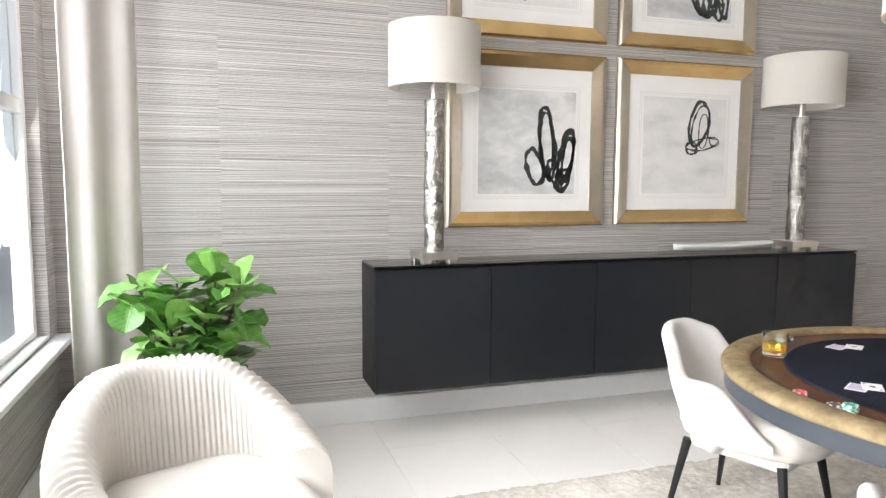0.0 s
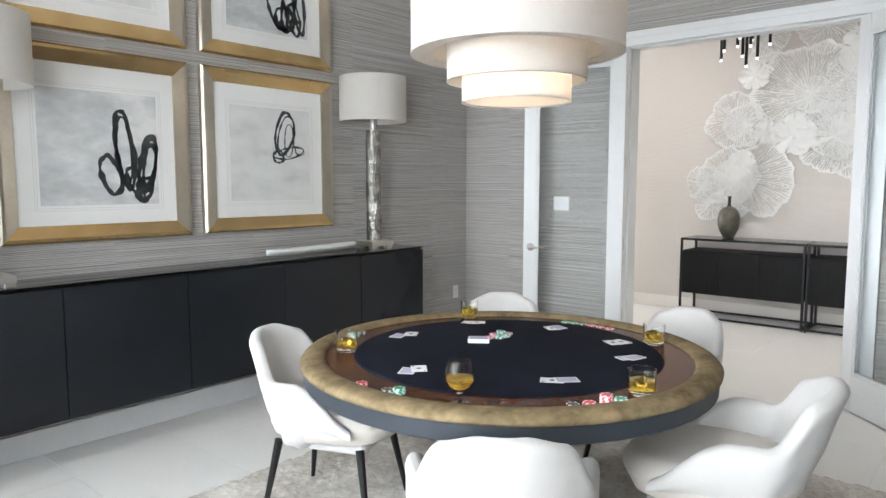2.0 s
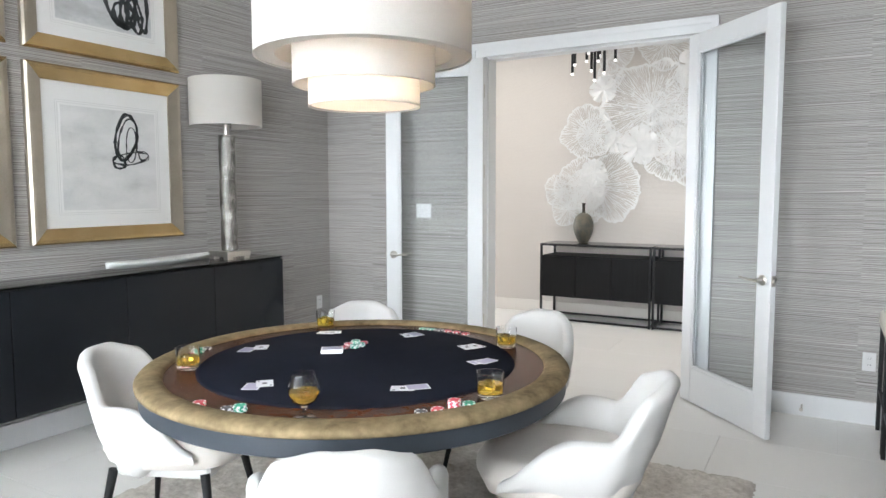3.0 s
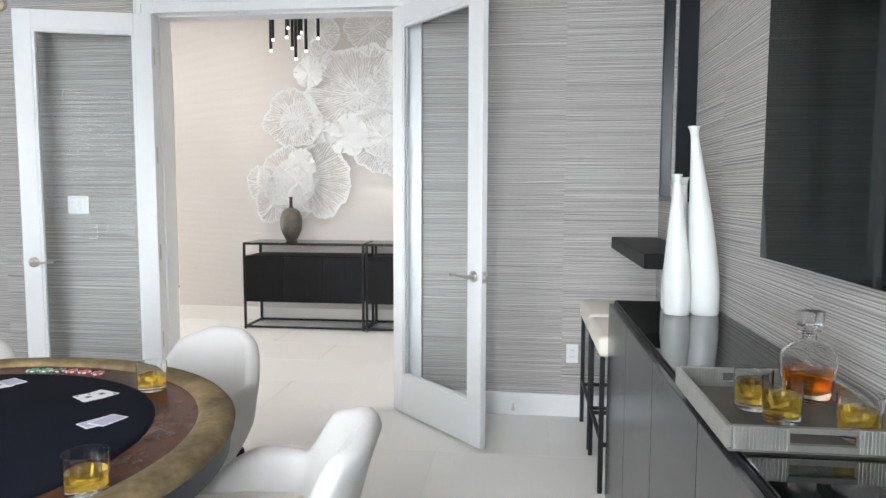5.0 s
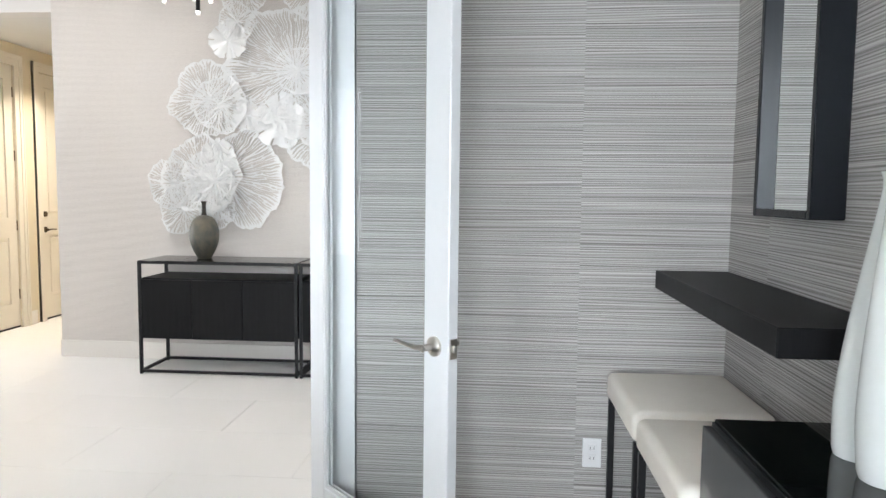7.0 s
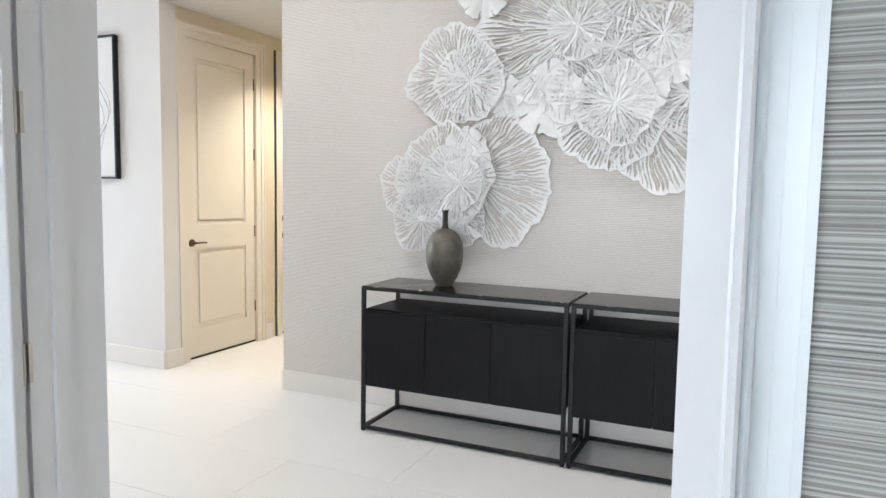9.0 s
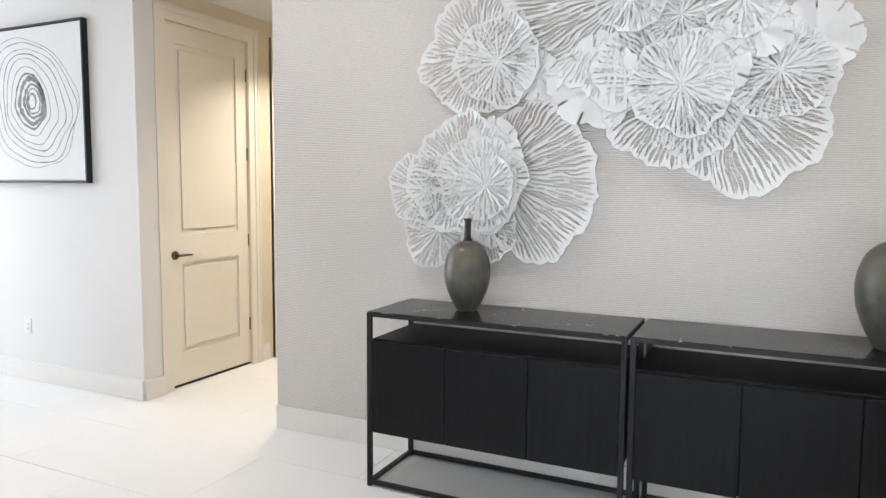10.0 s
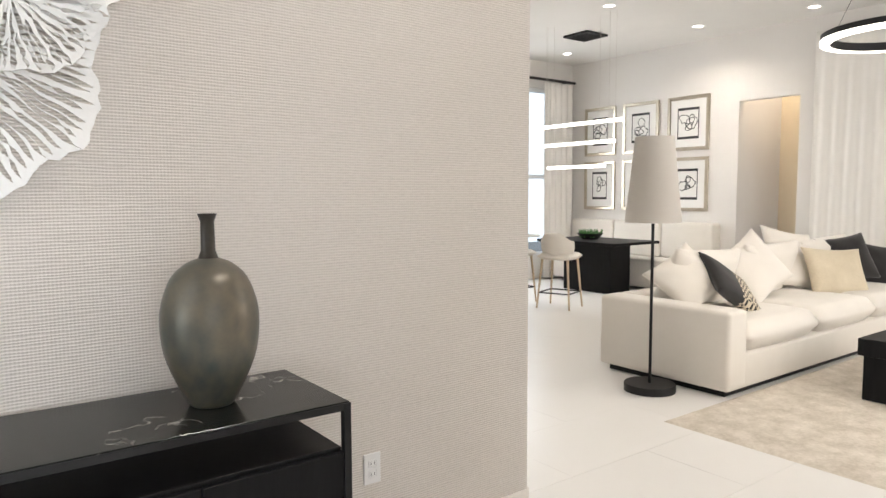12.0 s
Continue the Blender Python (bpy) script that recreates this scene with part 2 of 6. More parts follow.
M_BRANDY = glass_mat("dark_amber_whisky", (0.86, 0.27, 0.015), 1.2)
M_COGNAC = glass_mat("golden_cognac", (0.95, 0.62, 0.10), 1.2)
for _m, _k in ((M_WHISKY, 0.90), (M_BRANDY, 0.94), (M_COGNAC, 0.82)):
    bsdf(_m).inputs["Transmission Weight"].default_value = _k
M_ICE = glass_mat("ice", (0.97, 0.93, 0.7), 1.3, 0.15)
M_CARD = mat("playing_card", (0.80, 0.80, 0.82), 0.35)
M_CARDBACK = mat("card_back_print", (0.42, 0.40, 0.52), 0.4)
M_RED, M_GREEN, M_BLK = mat("red_chip", (0.62, 0.05, 0.09), 0.4), mat("green_chip", (0.02, 0.32, 0.20), 0.4), mat("black_chip", (0.025, 0.025, 0.03), 0.4)
M_WCHIP = mat("white_chip_inlay", (0.8, 0.8, 0.8), 0.4)
M_CERAMIC = mottled("white_ceramic", (0.70, 0.72, 0.695), (0.75, 0.765, 0.745), 5, 100, 0.22, bump_s=0.06)
M_VASE = mottled("aged_bronze_ceramic", (0.056, 0.074, 0.070), (0.20, 0.162, 0.115), 6, 22, 0.36, 0.30, 0.06, world_space=False)
M_VASENECK = mottled("dark_bronze_ceramic", (0.022, 0.019, 0.015), (0.05, 0.042, 0.032), 12, 60, 0.3, 0.3, 0.06)
M_METALART = mottled("white_enamelled_metal", (0.82, 0.82, 0.81), (0.88, 0.88, 0.87), 12, 160, 0.36, bump_s=0.06)
M_PLASTIC = mat("white_plastic", (0.80, 0.80, 0.80), 0.35)
M_SCREEN = mat("black_screen", (0.003, 0.005, 0.005), 0.03, 0, 0.08)
M_MIRROR = mat("mirror", (0.86, 0.88, 0.88), 0.01, 1.0)
M_LEAF = mottled("fiddle_leaf", (0.030, 0.12, 0.020), (0.07, 0.22, 0.045), 14, 90, 0.32, bump_s=0.3, world_space=False)
M_STEM = mottled("plant_stem", (0.10, 0.07, 0.04), (0.16, 0.12, 0.07), 20, 90, 0.8)
M_POT = mottled("grey_planter", (0.30, 0.29, 0.28), (0.38, 0.37, 0.35), 8, 80, 0.7)
M_CURTAIN = fabric("cream_drapery", (0.66, 0.61, 0.585), (0.74, 0.69, 0.665), 500)
M_SHEER = fabric("white_sheer", (0.84, 0.82, 0.79), (0.88, 0.86, 0.83), 500)
M_RUG = mottled("grey_shag", (0.34, 0.30, 0.255), (0.88, 0.84, 0.785), 3.6, 34, 0.95, bump_s=0.8, spec=0.1, dist=0.01)
M_RUG2 = mottled("ivory_rug", (0.50, 0.44, 0.36), (0.80, 0.74, 0.66), 7, 45, 0.95, bump_s=0.8, spec=0.1, dist=0.008)
M_SOFA = fabric("white_linen_sofa", (0.76, 0.72, 0.66), (0.82, 0.78, 0.72), 300)
M_PBLACK = fabric("black_cushion", (0.012, 0.011, 0.012), (0.03, 0.028, 0.028), 300)
M_PCREAM = fabric("cream_woven_cushion", (0.55, 0.47, 0.34), (0.70, 0.62, 0.48), 120, 0.9, 0.8)
M_LED = glow("led_diffuser", (1.0, 0.95, 0.86), 6.0)
M_BULB = glow("downlight_lens", (1.0, 0.93, 0.82), 9.0)
M_TIP = glow("acrylic_tip", (1.0, 0.97, 0.92), 2.2)
M_OUT = glow("bright_overcast_outdoors", (0.86, 0.94, 1.0), 1.6)
M_OAK = wood_mat("pale_oak", (0.52, 0.40, 0.27), (0.64, 0.51, 0.36), 0.5)
M_INK = mottled("black_ink", (0.02, 0.022, 0.024), (0.055, 0.06, 0.06), 30, 200, 0.8)
M_TRAYBASE = mottled("dark_pewter_tray_floor", (0.10, 0.095, 0.082), (0.16, 0.15, 0.13), 10, 200, 0.5, 0.4, 0.1)
M_TRAY = mottled("pewter_tray", (0.36, 0.36, 0.34), (0.50, 0.49, 0.46), 10, 200, 0.32, 0.85, 0.1)


def marble():
    m = mat("black_marble", (0.02, 0.02, 0.021), 0.16, 0, 0.26)
    v = coords(m)
    n = noise_tex(m, v, 3.0, 4, 0.6)
    d = math_node(m, "ABSOLUTE", math_node(m, "SUBTRACT", n, 0.5))
    n2 = noise_tex(m, v, 7, 3)
    vein = math_node(m, "ADD", d, math_node(m, "MULTIPLY", math_node(m, "ABSOLUTE", math_node(m, "SUBTRACT", n2, 0.58)), 0.16))
    L(m, ramp(m, vein, ((0.0, (0.46, 0.43, 0.40)), (0.008, (0.20, 0.19, 0.175)), (0.016, (0.016, 0.017, 0.016)), (0.2, (0.009, 0.011, 0.010)))), bsdf(m).inputs["Base Color"])
    return m


def art_wash(name, seed, tint):
    m = mat(name, (0.7, 0.7, 0.7), 0.8)
    v = coords(m, (1.3, 1, 2.4), False)
    mp = N(m, "Mapping")
    mp.inputs["Location"].default_value = (seed, seed * 2, 0)
    L(m, v, mp.inputs["Vector"])
    n = noise_tex(m, mp.outputs[0], 2.6, 5, 0.6)
    L(m, ramp(m, n, ((0.28, tuple(c * 0.78 for c in tint)), (0.44, tint), (0.60, (0.76, 0.745, 0.73)))), bsdf(m).inputs["Base Color"])
    return m


def leaf_mat():
    """Glossy green with a pale midrib and side veins, along the leaf's own length."""
    m = mat("fiddle_leaf_blade", (0.05, 0.17, 0.03), 0.30, 0, 0.5)
    tc = N(m, "TexCoord")
    sep = N(m, "SeparateXYZ")
    L(m, tc.outputs["Object"], sep.inputs[0])
    ax = math_node(m, "ABSOLUTE", sep.outputs[0])
    t = math_node(m, "MULTIPLY", math_node(m, "SUBTRACT", sep.outputs[1], math_node(m, "MULTIPLY", ax, 0.75)), 8.0)
    fr = math_node(m, "ABSOLUTE", math_node(m, "SUBTRACT", math_node(m, "FRACT", t), 0.5))
    side = math_node(m, "GREATER_THAN", fr, 0.455)
    mid = math_node(m, "LESS_THAN", ax, 0.016)
    vein = math_node(m, "MAXIMUM", mid, math_node(m, "MULTIPLY", side, 0.55))
    info = N(m, "ObjectInfo")
    n = noise_tex(m, tc.outputs["Object"], 4.0, 3)
    f = math_node(m, "ADD", math_node(m, "MULTIPLY", n, 0.55), math_node(m, "MULTIPLY", info.outputs["Random"], 0.45))
    base = ramp(m, f, ((0.15, (0.030, 0.12, 0.018)), (0.45, (0.09, 0.27, 0.04)), (0.8, (0.24, 0.44, 0.11))))
    mix = N(m, "MixRGB")
    L(m, math_node(m, "MULTIPLY", vein, 0.6), mix.inputs[0])
    L(m, base, mix.inputs[1])
    mix.inputs[2].default_value = (0.30, 0.44, 0.20, 1)
    L(m, mix.outputs[0], bsdf(m).inputs["Base Color"])
    bump(m, math_node(m, "SUBTRACT", n, vein), 0.35, 0.02)
    return m


M_LEAFBLADE = leaf_mat()
M_MARBLE = marble()

# ---- mesh helpers ----


def tobj(name, bm, material, parent=None, label=""):
    me = bpy.data.meshes.new(name)
    bmesh.ops.recalc_face_normals(bm, faces=bm.faces)
    bm.to_mesh(me)
    bm.free()
    for mm in material if isinstance(material, (list, tuple)) else [material]:
        me.materials.append(mm)
    ob = new(name, me)
    if parent:
        ob.parent = parent
    if label:
        tagged(ob, label)
    return ob


def part(name, bm, material, parent, label=""):
    return tobj(name, bm, material, parent, label)


def thing(name, loc=(0, 0, 0), rz=0.0, label="", category="", group="", kind=""):
    ob = new(name)
    ob.matrix_world = pose(*loc, 0, 0, rz)
    ob.empty_display_size = 0.1
    return tagged(ob, label, category, group, kind)


def smooth(ob, angle=40):
    for p in ob.data.polygons:
        p.use_smooth = True
    ob.data.set_sharp_from_angle(angle=radians(angle))
    return ob


def box(x0, x1, y0, y1, z0, z1, bevel=0.0, seg=2, bm=None):
    own = bm is None
    b = bmesh.new()
    bmesh.ops.create_cube(b, size=1)
    for v in b.verts:
        v.co = Vector((x0 + (v.co.x + .5) * (x1 - x0), y0 + (v.co.y + .5) * (y1 - y0), z0 + (v.co.z + .5) * (z1 - z0)))
    if bevel:
        bmesh.ops.bevel(b, geom=b.edges[:], offset=bevel, segments=seg, profile=0.5, affect="EDGES")
    if own:
        return b
    merge(bm, b)
    return bm


def merge(dst, src, m=None):
    if m is not None:
        src.transform(m)
    me = bpy.data.meshes.new("tmp")
    src.to_mesh(me)
    src.free()
    dst.from_mesh(me)
    bpy.data.meshes.remove(me)


def lathe(profile, seg=32, bm=None):
    b = bmesh.new() if bm is None else bm
    rings = []
    for r, z in profile:
        if r < 1e-5:
            rings.append([b.verts.new((0, 0, z))])
        else:
            rings.append([b.verts.new((r * math.cos(2 * math.pi * i / seg), r * math.sin(2 * math.pi * i / seg), z)) for i in range(seg)])
    for a, c in zip(rings, rings[1:]):
        for i in range(seg):
            j = (i + 1) % seg
            if len(a) == 1 and len(c) == 1:
                continue
            if len(a) == 1:
                b.faces.new((a[0], c[j], c[i]))
            elif len(c) == 1:
                b.faces.new((a[i], a[j], c[0]))
            else:
                b.faces.new((a[i], a[j], c[j], c[i]))
    return b


def fine(profile, k=4):
    """The same profile with a smooth curve laid through its points."""
    p = [Vector(q) for q in profile]
    out = []
    for i in range(len(p) - 1):
        a, b_, c, d = p[max(0, i - 1)], p[i], p[i + 1], p[min(len(p) - 1, i + 2)]
        for j in range(k):
            t = j / k
            q = 0.5 * (2 * b_ + (c - a) * t + (2 * a - 5 * b_ + 4 * c - d) * t * t + (3 * b_ - a - 3 * c + d) * t ** 3)
            out.append((max(0.0, q.x), q.y))
    return out + [tuple(p[-1])]


def tube(points, r, seg=8, bm=None, r_end=None):
    b = bmesh.new() if bm is None else bm
    pts = [Vector(p) for p in points]
    prev = None
    for i, p in enumerate(pts):
        d = (pts[min(i + 1, len(pts) - 1)] - pts[max(i - 1, 0)]).normalized()
        q = d.to_track_quat("Z", "Y")
        rr = r if r_end is None else r + (r_end - r) * i / max(1, len(pts) - 1)
        ring = [b.verts.new(p + q @ Vector((rr * math.cos(2 * math.pi * k / seg), rr * math.sin(2 * math.pi * k / seg), 0))) for k in range(seg)]
        if prev:
            for k in range(seg):
                b.faces.new((prev[k], prev[(k + 1) % seg], ring[(k + 1) % seg], ring[k]))
        else:
            b.faces.new(ring[::-1])
        prev = ring
    b.faces.new(prev)
    return b


def cushion(w, d, h, puff=0.35, n=10, pinch=0.0):
    """A pillow of that size about its centre, edges thin, middle full."""
    b = bmesh.new()
    bmesh.ops.create_grid(b, x_segments=n, y_segments=n, size=0.5)
    ext = bmesh.ops.extrude_face_region(b, geom=b.faces[:])
    upper = [v for v in ext["geom"] if isinstance(v, bmesh.types.BMVert)]
    low = [v for v in b.verts if v not in set(upper)]
    for vs, s in ((upper, 1), (low, -1)):
        for v in vs:
            x, y = v.co.x * 2, v.co.y * 2
            k = (max(0, 1 - abs(x) ** 3) * max(0, 1 - abs(y) ** 3)) ** puff
            wob = 1 + 0.06 * noise.noise(Vector((x * 2, y * 2, s)))
            v.co = Vector((x * w / 2 * (1 - 0.05 * abs(y) ** 2 if not pinch else 1 - pinch * (1 - y * y)), y * d / 2 * (1 - 0.05 * abs(x) ** 2 if not pinch else 1 - pinch * (1 - x * x)), s * h / 2 * (0.12 + 0.88 * k) * wob))
    return b

# ---- structure ----
XW, XE, YN, YS, H = -0.50, 5.36, 3.90, -0.79, 3.66
HX0, AX, AY0, AY1 = 5.575, 8.118, -0.85, 3.68


def wall(name, boxes, material, label):
    b = bmesh.new()
    for bx in boxes:
        box(*bx, bm=b)
    return tagged(tobj(name, b, material), label, "wall", kind="structure")


# study shell
W1, W2, SZ, WT = (1.65, 3.74), (0.15, 1.25), 0.63, 2.75
wall("wall_north", [(XW - 0.15, XE, YN, YN + 0.14, 0, H)], M_GRASS, "grey grasscloth covered wall with horizontal streaks")
wall("wall_south", [(XW - 0.15, XE, YS - 0.14, YS, 0, H)], M_GRASS, "grey grasscloth covered wall behind the bar cabinet")
wall("wall_west", [(XW - 0.15, XW, YS, W2[0], 0, H), (XW - 0.15, XW, W2[1], W1[0], 0, H), (XW - 0.15, XW, W1[1], YN, 0, H),
                   (XW - 0.15, XW, W2[0], W2[1], 0, SZ), (XW - 0.15, XW, W1[0], W1[1], 0, SZ), (XW - 0.15, XW, W2[0], W2[1], WT, H), (XW - 0.15, XW, W1[0], W1[1], WT, H)],
     M_GRASS, "grey grasscloth covered wall with tall windows")
OY0, OY1, OZ = 0.715, 2.352, 2.505
wall("wall_east", [(XE, XE + 0.07, YS - 0.14, OY0, 0, H), (XE, XE + 0.07, OY1, YN + 0.14, 0, H), (XE, XE + 0.07, OY0, OY1, OZ, H)], M_GRASS, "grey grasscloth covered wall around the double doors")
wall("wall_hall_west", [(XE + 0.07, HX0, -7.85, OY0, 0, H), (XE + 0.07, HX0, OY1, 8.6, 0, H), (XE + 0.07, HX0, OY0, OY1, OZ, H)], M_PAINT, "warm white painted hall wall")
wall("wall_art", [(AX, AX + 0.16, AY0, AY1, 0, H)], M_WOVEN, "beige woven wallcovering on the hall wall")
SOF = 2.815
RY = 4.83
wall("wall_hall_east", [(AX, AX + 0.16, RY - 0.02, 8.6, 0, H), (AX, AX + 0.16, AY1, RY - 0.02, SOF, H)], M_PAINT, "warm white painted hall wall with an opening")
DX = ((8.384, 9.216), (9.58, 10.41))
DZ = 2.60
wall("wall_vestibule_north", [(AX + 0.16, DX[0][0], RY, RY + 0.14, 0, SOF), (DX[0][1], DX[1][0], RY, RY + 0.14, 0, SOF), (DX[1][1], 11.6, RY, RY + 0.14, 0, SOF),
                              (DX[0][0], DX[0][1], RY, RY + 0.14, DZ, SOF), (DX[1][0], DX[1][1], RY, RY + 0.14, DZ, SOF)], M_CREAM, "cream painted vestibule wall with two doors")
wall("wall_vestibule_south", [(AX + 0.16, 11.6, AY1 - 0.12, AY1, 0, SOF)], M_CREAM, "cream painted vestibule wall")
wall("wall_vestibule_end", [(11.6, 11.74, AY1, RY, 0, SOF)], M_CREAM, "cream painted vestibule end wall")
wall("wall_behind_doors", [(AX + 0.16, 11.6, RY + 0.5, RY + 0.55, 0, SOF)], M_CREAM, "plain wall behind the vestibule doors")
# out of view; its opening is added to let the hall's daylight in
wall("wall_hall_north", [(HX0, 5.7, 8.6, 8.74, 0, H), (7.9, AX, 8.6, 8.74, 0, H), (5.7, 7.9, 8.6, 8.74, 3.0, H), (5.7, 7.9, 8.6, 8.74, 0, 0.35)], M_PAINT, "white painted wall round an assumed, unseen entry opening")
GY, GX = -7.85, 14.30
FO = (10.37, 11.20, 2.72)
wall("wall_great_room_south", [(HX0, FO[0], GY - 0.14, GY, 0, H), (FO[1], GX, GY - 0.14, GY, 0, H), (FO[0], FO[1], GY - 0.14, GY, FO[2], H)], M_PAINT, "warm white painted great room wall with an opening")
wall("wall_great_room_north", [(AX + 0.16, GX, AY0, AY0 + 0.14, 0, H)], M_PAINT, "warm white painted great room wall")
wall("wall_great_room_east", [(GX, GX + 0.14, AY0, -7.35, 0, 0.4), (GX, GX + 0.14, GY, -7.35, 0, H), (GX, GX + 0.14, -7.35, AY0, 3.2, H), (GX, GX + 0.14, -4.9, AY0, 0.4, 3.2)], M_PAINT, "warm white painted wall with a tall window")
wall("wall_passage", [(9.6, 12, GY - 1.3, GY - 1.2, 0, H)], M_CREAM, "beige passage wall behind the opening")
wall("wall_passage_side", [(FO[1] + 0.02, FO[1] + 0.12, GY - 1.2, GY - 0.14, 0, H)], M_PAINT, "passage side wall")
for nm, x0, x1, y0, y1, z in (("ceiling", XW - 0.15, HX0, YS - 0.14, YN + 0.14, H), ("ceiling_hall", HX0, AX + 0.16, GY, 8.74, H), ("ceiling_great_room", AX + 0.16, GX + 0.14, GY - 1.3, AY0 + 0.14, H), ("ceiling_vestibule", AX + 0.16, 11.74, AY1 - 0.12, RY + 0.55, SOF)):
    tagged(tobj(nm, box(x0, x1, y0, y1, z, z + 0.1), M_CEIL), "white painted ceiling", "ceiling", kind="structure")
floor = tagged(tobj("floor", box(XW - 0.2, GX + 0.2, GY - 1.3, 8.8, -0.12, -0.003), M_GROUT), "pale porcelain tile floor with light joints", "floor", kind="structure")
tagged(tobj("ground", box(-120, 120, -120, 120, -0.4, -0.3), mottled("pale_paving", (0.30, 0.29, 0.27), (0.40, 0.39, 0.365), 0.5, 8, 0.9)), "pale paved ground outside the windows", "ground", kind="structure")
tagged(tobj("backdrop", box(-3.6, -3.5, -6, 10, -0.3, 7), M_OUT), "bright hazy outdoors beyond the study windows", "backdrop", kind="structure")
tagged(tobj("backdrop", box(24, 24.2, -20, 10, -0.3, 18), M_OUT), "bright hazy outdoors beyond the great room window", "backdrop", kind="structure")
tagged(tobj("backdrop", box(-5, 20, 20, 20.2, -0.3, 18), M_OUT), "unseen glowing backdrop beyond the assumed entry opening", "backdrop", kind="structure")


def baseboard(x0, x1, y0, y1, h=0.14, paint=M_TRIM):
    b = box(x0, x1, y0, y1, 0, h, 0.003, 1)
    tagged(tobj("baseboard", b, paint), "white painted baseboard", "baseboard", kind="structure")


T = 0.016
baseboard(XW, XE, YN - T, YN)
baseboard(XW + T, XE - T, YS, YS + T)
baseboard(XW, XW + T, YS + T, YN - T)
baseboard(XE - T, XE, YS + T, OY0 - 0.115)
baseboard(XE - T, XE, OY1 + 0.115, YN - T)
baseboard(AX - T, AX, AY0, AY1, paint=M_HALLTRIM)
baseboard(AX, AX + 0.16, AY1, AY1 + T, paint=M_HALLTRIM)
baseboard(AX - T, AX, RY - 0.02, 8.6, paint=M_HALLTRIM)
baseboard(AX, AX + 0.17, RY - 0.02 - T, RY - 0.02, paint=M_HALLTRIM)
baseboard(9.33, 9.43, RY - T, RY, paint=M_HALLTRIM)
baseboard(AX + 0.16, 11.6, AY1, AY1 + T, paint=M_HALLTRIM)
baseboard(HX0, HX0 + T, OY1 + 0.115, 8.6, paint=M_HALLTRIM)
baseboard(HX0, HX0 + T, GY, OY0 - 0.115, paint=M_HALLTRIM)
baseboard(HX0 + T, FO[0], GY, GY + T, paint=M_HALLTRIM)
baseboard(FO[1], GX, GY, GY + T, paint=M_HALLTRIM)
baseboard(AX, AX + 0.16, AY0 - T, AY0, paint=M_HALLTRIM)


def casing(name, p0, p1, z, axis, face, out, w=0.105, d=0.022):
    """Trim round an opening from p0 to p1 along axis ('x' or 'y'), on the plane face, standing out by the sign of out."""
    b = bmesh.new()
    for k, (dd, w0, w1) in enumerate(((d * 0.6, 0.0, w), (d, w * 0.55, w), (d * 1.25, w * 0.86, w))):
        lo, hi = sorted((face, face + out * dd))
        for q0, q1, z0, z1 in ((p0 - w1, p0 - w0, 0, z + w1), (p1 + w0, p1 + w1, 0, z + w1), (p0 - w0, p1 + w0, z + w0, z + w1)):
            if axis == "y":
                box(lo, hi, q0, q1, z0, z1, bm=b)
            else:
                box(q0, q1, lo, hi, z0, z1, bm=b)
    return tagged(tobj(name, b, M_TRIM if name == "trim" else M_CREAMDOOR), "painted door casing with stepped profile", "trim", kind="structure")


casing("trim", OY0 + 0.005, OY1 - 0.005, OZ - 0.02, "y", XE, -1, 0.100)
casing("trim", OY0 + 0.005, OY1 - 0.005, OZ - 0.02, "y", HX0, 1, 0.100)
b = bmesh.new()
for bx in ((XE - 0.004, HX0 + 0.004, OY0, OY0 + 0.018, 0, OZ), (XE - 0.004, HX0 + 0.004, OY1 - 0.018, OY1, 0, OZ), (XE - 0.004, HX0 + 0.004, OY0 + 0.018, OY1 - 0.018, OZ - 0.018, OZ),
           (XE + 0.06, XE + 0.10, OY0 + 0.018, OY0 + 0.03, 0, OZ - 0.02), (XE + 0.06, XE + 0.10, OY1 - 0.03, OY1 - 0.018, 0, OZ - 0.02), (XE + 0.06, XE + 0.10, OY0 + 0.03, OY1 - 0.03, OZ - 0.03, OZ - 0.018)):
    box(*bx, bm=b)
tagged(tobj("trim", b, M_TRIM), "white painted door jamb with stop", "trim", kind="structure")


def lever(parent, x, y, z, side, length=0.13, m=M_NICKEL, name="handle"):
    """A lever handle on a leaf whose plane is local y; side is -1 or 1, the lever points to -x."""
    b = lathe([(0, 0), (0.031, 0), (0.031, 0.008), (0.024, 0.014), (0.011, 0.018), (0.010, 0.045), (0.013, 0.05), (0, 0.052)], 24)
    b.transform(pose(x, y, z, -90 * side))
    tube([(x, y + side * 0.048, z), (x - 0.025, y + side * 0.058, z), (x - length * 0.7, y + side * 0.060, z + 0.003), (x - length, y + side * 0.058, z + 0.004)], 0.0085, 8, b, 0.006)
    return smooth(part(name, b, m, parent, "lever handle with round rose"))


LH, LT = 2.455, 0.038


